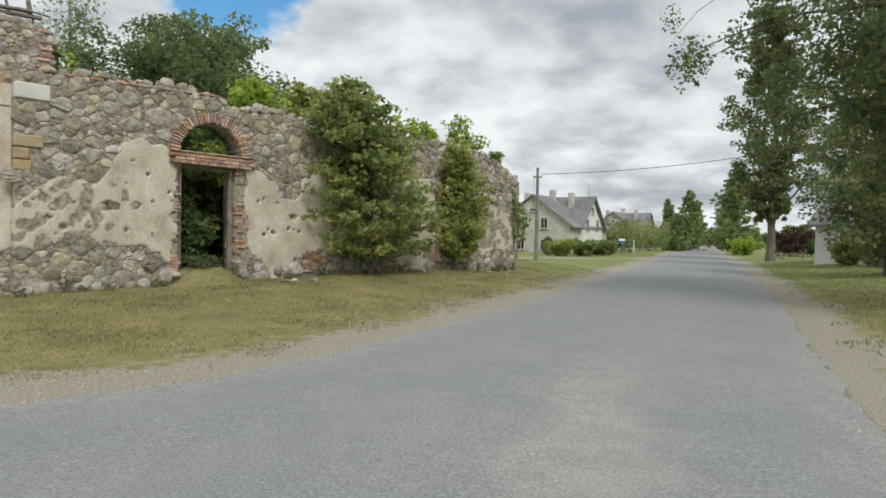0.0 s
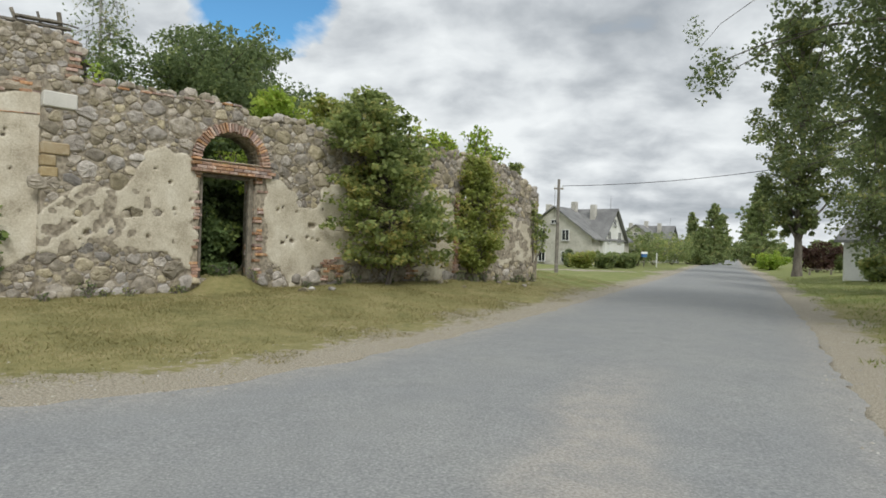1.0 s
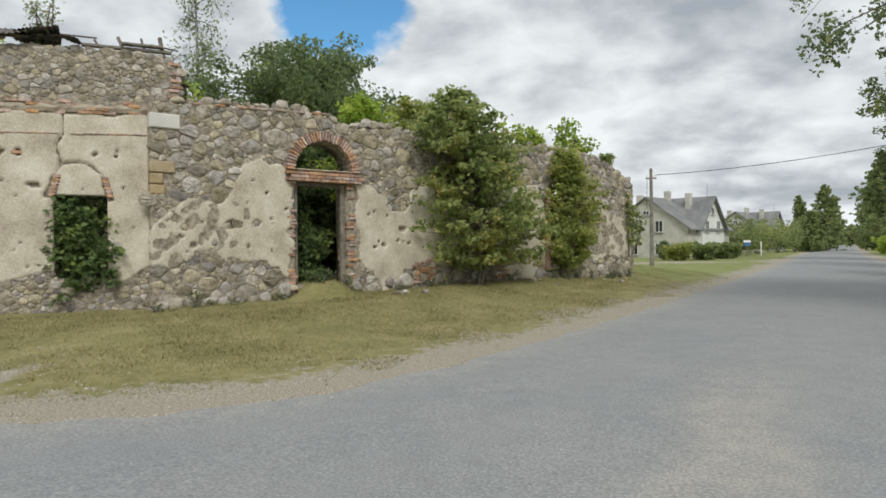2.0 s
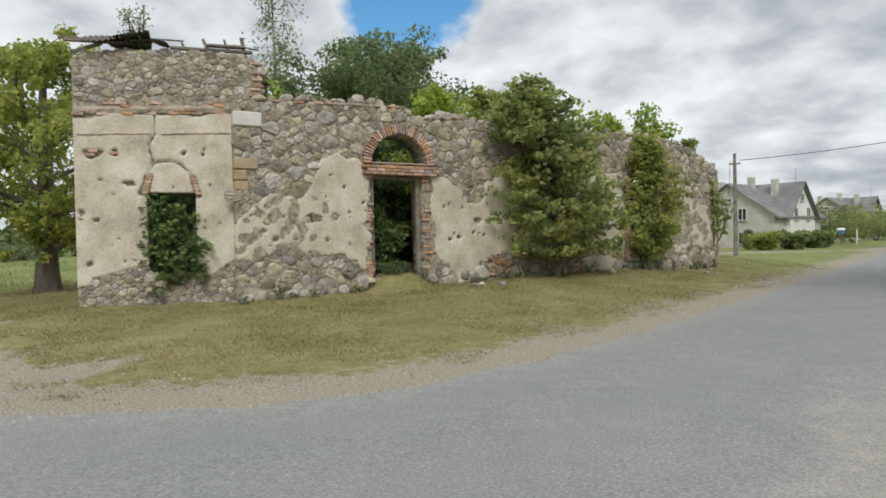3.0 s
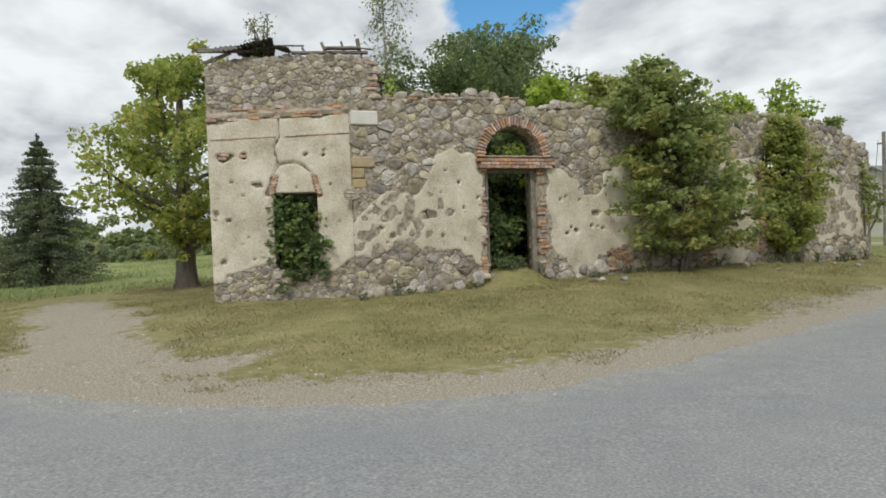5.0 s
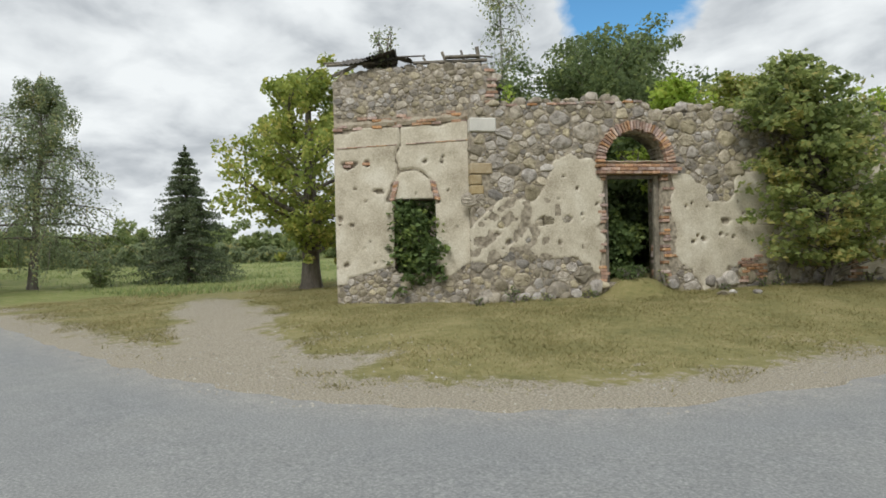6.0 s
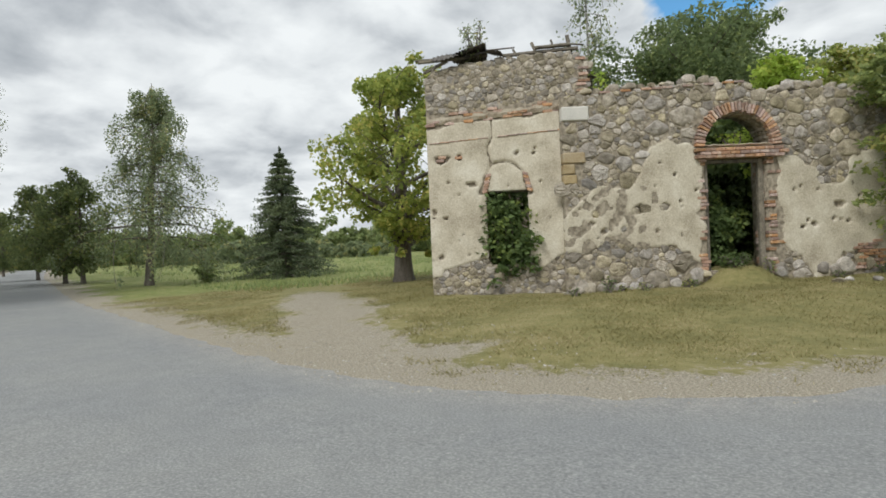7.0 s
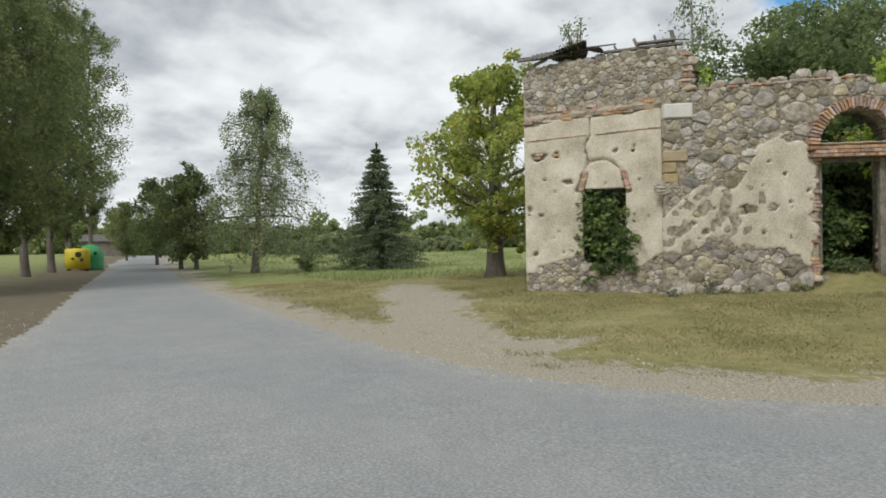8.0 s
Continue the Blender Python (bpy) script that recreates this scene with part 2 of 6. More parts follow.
def ground_material():
    """Mown dry grass, lusher meadow, bare gravel and sand, by where they lie."""
    m = bpy.data.materials.new("grass and gravel")
    m.use_nodes = True
    nt = m.node_tree
    N, L = nt.nodes.new, nt.links.new
    b = nt.nodes["Principled BSDF"]
    b.inputs["Roughness"].default_value = 0.95
    geo = N("ShaderNodeNewGeometry")

    def tex(scale, detail=5.0):
        n = N("ShaderNodeTexNoise")
        n.inputs["Scale"].default_value, n.inputs["Detail"].default_value, n.inputs["Roughness"].default_value = scale, detail, 0.65
        L(geo.outputs["Position"], n.inputs["Vector"])
        return n.outputs["Fac"]

    def ramp(fac, *stops):
        r = N("ShaderNodeValToRGB")
        e = r.color_ramp.elements
        while len(e) < len(stops):
            e.new(0.5)
        for k, (p, c) in zip(e, stops):
            k.position, k.color = p, (*c, 1)
        L(fac, r.inputs[0])
        return r.outputs[0]

    def mask(name, wobble, low, high):
        a = N("ShaderNodeAttribute")
        a.attribute_name = name
        s = N("ShaderNodeMath")
        s.operation = "MULTIPLY_ADD"
        L(wobble, s.inputs[0])
        s.inputs[1].default_value = 1.2
        L(a.outputs["Fac"], s.inputs[2])
        r = N("ShaderNodeMapRange")
        L(s.outputs[0], r.inputs[0])
        r.inputs[1].default_value, r.inputs[2].default_value = low, high
        return r.outputs[0]

    def mix(fac, a, c):
        n = N("ShaderNodeMix")
        n.data_type = "RGBA"
        for k, v in ((0, fac), (6, a), (7, c)):
            L(v, n.inputs[k])
        return n.outputs[2]

    patch, mid, grit = tex(0.9), tex(5.0, 8.0), tex(38.0, 6.0)
    both = N("ShaderNodeMath")
    both.operation, both.inputs[1].default_value = "MULTIPLY_ADD", 0.5
    L(mid, both.inputs[0])
    halved = N("ShaderNodeMath")
    halved.operation, halved.inputs[1].default_value = "MULTIPLY", 0.5
    L(patch, halved.inputs[0])
    L(halved.outputs[0], both.inputs[2])
    blend = both.outputs[0]
    dry = ramp(blend, (0.35, (0.15, 0.15, 0.05)), (0.52, (0.25, 0.225, 0.09)), (0.68, (0.34, 0.29, 0.145)))
    lush = ramp(blend, (0.38, (0.14, 0.17, 0.04)), (0.50, (0.20, 0.23, 0.065)), (0.62, (0.30, 0.28, 0.12)))
    gravel = ramp(grit, (0.32, (0.155, 0.135, 0.10)), (0.5, (0.325, 0.288, 0.222)), (0.66, (0.53, 0.48, 0.39)))
    col = mix(mask("lush", patch, 0.90, 1.20), dry, lush)
    col = mix(mask("gravel", mid, 0.93, 1.10), col, gravel)
    litter = ramp(grit, (0.35, (0.075, 0.06, 0.04)), (0.65, (0.20, 0.165, 0.105)))
    col = mix(mask("litter", patch, 1.0, 1.3), col, litter)
    L(col, b.inputs["Base Color"])
    n = N("ShaderNodeBump")
    n.inputs["Strength"].default_value, n.inputs["Distance"].default_value = 0.7, 0.03
    L(grit, n.inputs["Height"])
    L(n.outputs[0], b.inputs["Normal"])
    return m


GROUND = ground_material()


def road_material():
    """Worn chip-seal: grey aggregate, paler where tyres polish it, sandy where grit drifts over it."""
    m = bpy.data.materials.new("grey worn asphalt")
    m.use_nodes = True
    nt = m.node_tree
    N, L = nt.nodes.new, nt.links.new
    b = nt.nodes["Principled BSDF"]
    b.inputs["Roughness"].default_value = 0.82
    geo = N("ShaderNodeNewGeometry")

    def tex(scale, detail):
        n = N("ShaderNodeTexNoise")
        n.inputs["Scale"].default_value, n.inputs["Detail"].default_value, n.inputs["Roughness"].default_value = scale, detail, 0.7
        L(geo.outputs["Position"], n.inputs["Vector"])
        return n.outputs["Fac"]

    def ramp(fac, *stops):
        r = N("ShaderNodeValToRGB")
        e = r.color_ramp.elements
        while len(e) < len(stops):
            e.new(0.5)
        for k, (p, c) in zip(e, stops):
            k.position, k.color = p, (*c, 1)
        L(fac, r.inputs[0])
        return r.outputs[0]

    def mix(fac, a, c, blend="MIX"):
        n = N("ShaderNodeMix")
        n.data_type, n.blend_type = "RGBA", blend
        L(fac, n.inputs[0]) if not isinstance(fac, float) else None
        if isinstance(fac, float):
            n.inputs[0].default_value = fac
        L(a, n.inputs[6])
        L(c, n.inputs[7])
        return n.outputs[2]

    grain, wide, mid = tex(42.0, 5.0), tex(0.35, 3.0), tex(3.0, 6.0)
    base = ramp(grain, (0.32, (0.18, 0.186, 0.188)), (0.5, (0.275, 0.28, 0.278)), (0.66, (0.40, 0.40, 0.388)))
    tone = ramp(wide, (0.38, (0.90, 0.91, 0.93)), (0.62, (1.0, 1.0, 0.99)))
    blot = ramp(mid, (0.35, (0.88, 0.88, 0.88)), (0.65, (1.0, 1.0, 1.0)))
    col = mix(1.0, mix(1.0, base, tone, "MULTIPLY"), blot, "MULTIPLY")
    a = N("ShaderNodeAttribute")
    a.attribute_name = "sand"
    s = N("ShaderNodeMath")
    s.operation = "MULTIPLY"
    L(a.outputs["Fac"], s.inputs[0])
    L(ramp(mid, (0.3, (0.2, 0.2, 0.2)), (0.6, (1, 1, 1))), s.inputs[1])
    col = mix(s.outputs[0], col, ramp(grain, (0.32, (0.24, 0.215, 0.185)), (0.66, (0.48, 0.445, 0.40))))
    L(col, b.inputs["Base Color"])
    n = N("ShaderNodeBump")
    n.inputs["Strength"].default_value, n.inputs["Distance"].default_value = 0.6, 0.01
    L(grain, n.inputs["Height"])
    L(n.outputs[0], b.inputs["Normal"])
    return m


ASPHALT = road_material()

# ---- helpers for meshes ----
def link(name, mesh, material, parent=None, label="", smooth=False):
    ob = new(name, mesh)
    if material:
        mesh.materials.append(material)
    if smooth:
        mesh.polygons.foreach_set("use_smooth", [True] * len(mesh.polygons))
    ob.parent = parent
    return tagged(ob, label)


def part(name, bm, material, parent, label="", smooth=False):
    """Links a bmesh as one mesh object under a thing or a part."""
    mesh = bpy.data.meshes.new(name)
    bm.to_mesh(mesh)
    bm.free()
    return link(name, mesh, material, parent, label, smooth)


def thing(name, m, label, category, group="", kind=""):
    ob = new(name)
    ob.empty_display_size = 0.2
    ob.matrix_world = m
    return tagged(ob, label, category, group, kind)


def fast_mesh(name, verts, faces):
    """A mesh from arrays: verts (n, 3), faces (m, 3 or 4)."""
    verts, faces = np.asarray(verts, np.float32), np.asarray(faces, np.int32)
    me = bpy.data.meshes.new(name)
    k = faces.shape[1]
    me.vertices.add(len(verts))
    me.vertices.foreach_set("co", verts.ravel())
    me.loops.add(faces.size)
    me.loops.foreach_set("vertex_index", faces.ravel())
    me.polygons.add(len(faces))
    me.polygons.foreach_set("loop_start", np.arange(0, faces.size, k, dtype=np.int32))
    me.update(calc_edges=True)
    me.validate()
    return me


def smoothstep(a, b, v):
    t = np.clip((v - a) / (b - a), 0, 1)
    return t * t * (3 - 2 * t)


def spline(points, steps=24):
    """Catmull-Rom through the points."""
    p = np.array([2 * np.array(points[0]) - np.array(points[1]), *points, 2 * np.array(points[-1]) - np.array(points[-2])], float)
    out = []
    for i in range(1, len(p) - 2):
        for t in np.arange(steps) / steps:
            out.append(0.5 * (2 * p[i] + (p[i + 1] - p[i - 1]) * t + (2 * p[i - 1] - 5 * p[i] + 4 * p[i + 1] - p[i + 2]) * t**2 + (3 * p[i] - p[i - 1] - 3 * p[i + 1] + p[i + 2]) * t**3))
    return np.array([*out, p[-2]])


def fbm(x, y, scale, seed=0, octaves=3):
    """Cheap smooth noise over arrays, about -1 to 1."""
    rng = np.random.RandomState(seed)
    total = np.zeros_like(np.asarray(x, float))
    for o in range(octaves):
        f = 2.0**o / scale
        for _ in range(3):
            a, ph = rng.rand() * 6.283, rng.rand(2) * 6.283
            total += np.sin((x * math.cos(a) + y * math.sin(a)) * f * 2.1 + ph[0] + 1.3 * np.sin((y * math.cos(a) - x * math.sin(a)) * f * 1.7 + ph[1])) * 0.5**o / 3
    return total


# ---- lay of the land ----
NEAR_EDGE = [(-115, 25.5), (-68, 14.6), (-47, 10.4), (-28, 6.7), (-19, 5.5), (-13, 4.75), (-10.5, 4.5), (-8.7, 4.35), (-6.3, 4.4), (-4.8, 4.75), (-3.5, 5.3), (-2.3, 6.35), (-1.1, 8.1), (0.75, 11.7), (2.0, 14.4), (3.2, 17), (8.2, 28.5), (17.5, 50), (36, 94), (78, 190), (165, 390), (350, 815)]
FAR_EDGE = [(-115, 20.5), (-68, 10.2), (-47.6, 6.5), (-29.6, 3.0), (-19.3, 1.1), (-14.6, 0.15), (-12, -0.5), (-8.5, -1.6), (-5, -2.9), (-2, -3.6), (0.5, -3.2), (2.0, -0.8), (3.1, 2.4), (4.7, 6.2), (6.3, 9.6), (8.6, 14.4), (12.4, 22.8), (23.4, 47.5), (41.7, 91.7), (83.5, 187.5), (170.5, 387.5), (355.5, 812.5)]
near_line, far_line = spline(NEAR_EDGE, 9), spline(FAR_EDGE, 9)
TRACK = spline([(-7.5, 4.6), (-9.6, 6.3), (-12.5, 8.0), (-17.0, 10.6), (-22, 14.5)], 8)

WALL_AT, WALL_TURN = Vector((-8.76, 12.42, 0)), 47.0
WING_TURN = 36.0
WALL_U = np.array([math.cos(radians(WALL_TURN)), math.sin(radians(WALL_TURN))])
WALL_N = np.array([-WALL_U[1], WALL_U[0]])


def line_distance(x, y, line):
    """Distance of points to a dense line."""
    p = np.stack([np.ravel(x), np.ravel(y)], 1)
    best = np.full(len(p), 1e9)
    for i in range(len(line) - 1):
        a, d = line[i], line[i + 1] - line[i]
        t = np.clip(((p - a) @ d) / (d @ d + 1e-12), 0, 1)
        best = np.minimum(best, ((p - a - t[:, None] * d) ** 2).sum(1))
    return np.sqrt(best).reshape(np.shape(x))


ROAD_POLY = np.concatenate([near_line, far_line[::-1]])


def inside(x, y, poly):
    c = np.zeros(np.shape(x), bool)
    a, b = poly, np.roll(poly, -1, 0)
    for (x0, y0), (x1, y1) in zip(a, b):
        if y0 != y1:
            c ^= ((y0 > y) != (y1 > y)) & (x < (x1 - x0) * (y - y0) / (y1 - y0) + x0)
    return c


def land(x, y, full=False):
    """Height of the ground; with full, also the distance to the road's near and far edge, and whether the road covers it."""
    x, y = np.asarray(x, float), np.asarray(y, float)
    near, far, on = line_distance(x, y, near_line), line_distance(x, y, far_line), inside(x, y, ROAD_POLY)
    slope = 0.0012 * np.clip(x * 0.398 + y * 0.917 - 10, 0, 400)
    s, n = (x + 8.76) * WALL_U[0] + (y - 12.42) * WALL_U[1], -((x + 8.76) * WALL_N[0] + (y - 12.42) * WALL_N[1])
    base = 0.22 + 0.022 * np.clip(s, -2, 18) + 0.07 * smoothstep(0.0, -1.2, s)
    reach = smoothstep(0.2, 6.0, near) * smoothstep(26, 13, np.hypot(x + 2.5, y - 19))
    z = slope + np.where(on, 0, np.clip(base - slope, 0, 1) * reach * (near < far))
    z = z + 0.42 * np.exp(-(((s - 4.25) / 0.75) ** 4 + (np.clip(n, 0, 9) / 0.55) ** 2 + (np.clip(-n, 0, 9) / 1.2) ** 4))
    verge = np.where(on, 0, 0.35 * smoothstep(1.0, 7.0, far) * (far < near))
    z = z + verge + np.where(on, 0, 0.03 * fbm(x, y, 1.7, 3) * smoothstep(0.3, 2.0, np.minimum(near, far)))
    return (z, near, far, on) if full else z


def land_at(x, y):
    return float(land(np.array([x]), np.array([y]))[0])


def at(bearing, distance, lift=0.0):
    """A place on the ground, by bearing to the left and distance from the eye."""
    a = radians(bearing)
    x, y = -math.sin(a) * distance, math.cos(a) * distance
    return Vector((x, y, land_at(x, y) + lift))


def make_ground():
    angles = np.concatenate([np.arange(-50, 100, 0.4), np.arange(100, 310, 3.0)])
    radii = np.concatenate([np.linspace(1.0, 3.5, 6), 3.5 * np.exp(np.arange(1, 190) * 0.0145), 54 * np.exp(np.arange(1, 50) * 0.085)])
    a = np.radians(angles)
    x, y = -np.sin(a)[:, None] * radii, np.cos(a)[:, None] * radii
    z, near, far, on = land(x, y, True)
    gone = np.where(on & (np.minimum(near, far) > 0.05), -0.06, -0.012)
    z = z + np.where(on, gone, 0.0)
    na, nr = len(angles), len(radii)
    i, j = np.meshgrid(np.arange(na), np.arange(nr - 1), indexing="ij")
    k = (i + 1) % na
    faces = np.stack([i * nr + j, k * nr + j, k * nr + j + 1, i * nr + j + 1], -1).reshape(-1, 4)
    me = fast_mesh("ground", np.stack([x, y, z], -1).reshape(-1, 3), faces)
    ob = link("ground", me, GROUND, smooth=True)
    wob = 0.5 * fbm(x, y, 1.1, 7)
    g = smoothstep(2.7, -0.3, near + 1.3 * wob) * 0.8
    g = np.maximum(g, np.where(x > -5, smoothstep(1.7, 0.6, far + 1.2 * wob), smoothstep(1.1, 0.2, far + wob)) * (far < near) * 0.74)
    track = line_distance(x, y, TRACK)
    g = np.maximum(g, smoothstep(1.9, 0.1, track + 0.8 * wob) * 0.78 * smoothstep(25, 16, np.hypot(x, y)))
    g = np.maximum(g, 0.58 * smoothstep(2.4, 0.8, np.hypot((x + 8.0) * 0.7, y - 5.4) + 1.4 * wob))
    drive = line_distance(x, y, spline([(20, 56), (14.5, 53.5), (8, 52), (0, 51)], 8))
    g = np.maximum(g, 0.72 * smoothstep(2.6, 0.8, drive + wob))
    lush = smoothstep(20, 31, np.hypot(x, y) + 2.5 * wob) * 0.75
    litter = 0.8 * smoothstep(9, 1, far) * (far < near) * smoothstep(-8, -14, x) * ~on
    for name, v in (("gravel", np.where(on, 0.8, g)), ("lush", lush), ("litter", litter)):
        me.attributes.new(name, "FLOAT", "POINT").data.foreach_set("value", v.ravel().astype(np.float32))
    return tagged(ob, "mown dry grass with gravel verges and a sandy track", "ground", kind="structure")


def make_road():
    near, far = spline(NEAR_EDGE, 40), spline(FAR_EDGE, 40)
    n = len(near)
    across = np.linspace(0, 1, 33)
    p = near[:, None] * (1 - across)[None, :, None] + far[:, None] * across[None, :, None]
    rag = 0.10 * fbm(p[..., 0], p[..., 1], 0.5, 11)
    d = far - near
    d /= np.linalg.norm(d, axis=1, keepdims=True)
    p = p + d[:, None] * (rag * np.where(across == 0, 1, np.where(across == 1, 1, 0))[None])[..., None]
    z = 0.0012 * np.clip(p[..., 0] * 0.398 + p[..., 1] * 0.917 - 10, 0, 400) + 0.05 * (1 - (2 * across - 1) ** 2)[None] + 0.004
    i, j = np.meshgrid(np.arange(n - 1), np.arange(32), indexing="ij")
    faces = np.stack([i * 33 + j, i * 33 + j + 1, (i + 1) * 33 + j + 1, (i + 1) * 33 + j], -1).reshape(-1, 4)
    me = fast_mesh("road", np.concatenate([p, z[..., None]], -1).reshape(-1, 3), faces)
    x, y = p[..., 0], p[..., 1]
    sand = 0.75 * smoothstep(0.8, 0.2, np.abs(x - 1.15 - 0.33 * (y - 3.6)) + 0.25 * fbm(x, y, 0.9, 17)) * smoothstep(1.2, 2.6, y) * smoothstep(9.5, 5.0, y)
    edge = np.minimum(line_distance(x, y, near_line), line_distance(x, y, far_line))
    sand = np.maximum(sand, 0.45 * smoothstep(0.9, 0.0, edge))
    me.attributes.new("sand", "FLOAT", "POINT").data.foreach_set("value", sand.ravel().astype(np.float32))
    return tagged(link("road", me, ASPHALT, smooth=True), "bending grey asphalt country road with loose grit", "road", kind="structure")


make_ground()
make_road()

# ---- the ruin ----
FRAME_MAIN = pose(WALL_AT.x, WALL_AT.y, 0, 0, 0, WALL_TURN)
FRAME_WING = pose(WALL_AT.x + 0.35 * WALL_N[0], WALL_AT.y + 0.35 * WALL_N[1], 0, 0, 0, WING_TURN)
MAIN_TOP = [(-0.3, 5.0), (0.7, 5.0), (2.0, 5.1), (2.8, 5.2), (4.3, 5.15), (4.6, 5.0), (5.3, 4.9), (6.3, 5.0), (7.2, 4.95), (10.8, 5.0), (12.0, 5.05), (13.4, 5.0), (15.0, 4.9), (16.4, 4.75), (17.1, 4.3), (17.9, 4.0)]
WING_TOP = [(-3.4, 5.8), (-2.6, 6.0), (-1.6, 6.1), (0.0, 6.15), (0.5, 6.1), (0.78, 5.9)]


def main_open(s, z):
    door = (s > 3.47) & (s < 4.98) & (z < 3.36) & (z > 0.62)
    arch = ((s - 4.28) ** 2 / 0.82**2 + np.clip(z - 3.62, 0, 9) ** 2 / 0.80**2 < 1) & (z > 3.62)
    side = (s > 12.95) & (s < 14.3) & (z < 3.3) & (z > 0.7)
    side |= ((s - 13.62) ** 2 / 0.67**2 + np.clip(z - 3.3, 0, 9) ** 2 / 0.66**2 < 1) & (z >= 3.3)
    return door | arch | side


def wing_open(s, z):
    return (s > -1.83) & (s < -0.82) & (z < 2.80) & (z > 1.0)


def poly_mask(s, z, poly, soft=0.05):
    p = np.array(poly, float)
    d = line_distance(s, z, np.concatenate([p, p[:1]]))
    return smoothstep(-soft, soft, np.where(inside(s, z, p), d, -d))


PLASTER_A = [(-0.1, 1.97), (0.25, 2.35), (0.66, 2.73), (1.11, 2.83), (1.63, 2.72), (1.88, 3.22), (2.07, 3.66), (2.51, 3.84), (3.06, 3.72), (3.38, 3.3), (3.40, 2.3), (3.28, 2.1), (3.42, 1.7), (3.25, 1.2), (3.29, 0.85), (2.97, 0.83), (2.67, 1.31), (1.96, 1.2), (1.07, 1.48), (0.62, 1.24), (-0.1, 1.19)]
PLASTER_B = [(5.3, 2.6), (5.22, 3.1), (5.3, 3.49), (5.91, 3.22), (6.24, 3.03), (6.46, 2.63), (6.95, 2.71), (7.17, 3.38), (8.6, 3.6), (10.9, 3.6), (12.5, 3.71), (12.75, 2.96), (12.85, 1.43), (12.46, 0.88), (12.07, 0.42), (11.07, 0.5), (10.72, 1.12), (8.0, 1.0), (6.81, 0.98), (6.51, 0.3), (6.2, 0.3), (5.67, 1.02), (5.3, 1.28)]
PLASTER_C = [(14.5, 3.6), (15.6, 3.5), (16.2, 2.9), (17.0, 2.8), (17.6, 2.2), (17.7, 0.9), (16.5, 1.2), (15.6, 1.0), (14.6, 1.2)]
WING_PLASTER = [(-3.6, 4.5), (0.1, 4.70), (0.2, 1.3), (-0.18, 1.12), (-0.48, 0.87), (-0.9, 1.05), (-1.96, 1.18), (-2.32, 1.05), (-2.95, 0.95), (-3.1, 0.7), (-3.6, 0.9)]
MAIN_HOLES = [(1.8, 2.17, 0.15), (1.93, 2.2, 0.10), (2.43, 2.24, 0.10), (1.41, 2.9, 0.07), (2.34, 3.3, 0.05), (2.72, 3.0, 0.05), (2.82, 2.34, 0.06), (2.82, 2.2, 0.05), (1.41, 1.72, 0.07), (2.21, 1.65, 0.07), (5.66, 2.52, 0.07), (5.83, 2.6, 0.05), (6.79, 2.12, 0.11), (6.15, 1.66, 0.06), (5.98, 1.75, 0.05), (5.84, 1.6, 0.07), (6.63, 1.78, 0.06), (6.36, 2.75, 0.12), (7.0, 1.7, 0.06), (0.6, 1.9, 0.06), (1.0, 2.3, 0.05), (3.2, 2.6, 0.05), (2.2, 2.75, 0.04), (0.9, 1.7, 0.12), (0.7, 2.1, 0.09), (11.9, 2.4, 0.06), (12.2, 1.9, 0.05), (7.3, 2.3, 0.05)]
WING_HOLES = [(-2.96, 3.69, 0.13), (-2.51, 3.71, 0.09), (-1.07, 3.75, 0.06), (-2.22, 3.03, 0.09), (-2.54, 2.79, 0.03), (-0.64, 3.71, 0.05), (-3.18, 2.35, 0.10), (-3.06, 1.21, 0.07), (-1.11, 3.44, 0.05), (-2.8, 3.1, 0.03), (-2.9, 2.2, 0.04), (-0.5, 3.0, 0.03), (-0.3, 2.1, 0.03), (-2.6, 1.6, 0.03), (-1.3, 2.95, 0.03), (-0.62, 3.85, 0.05)]


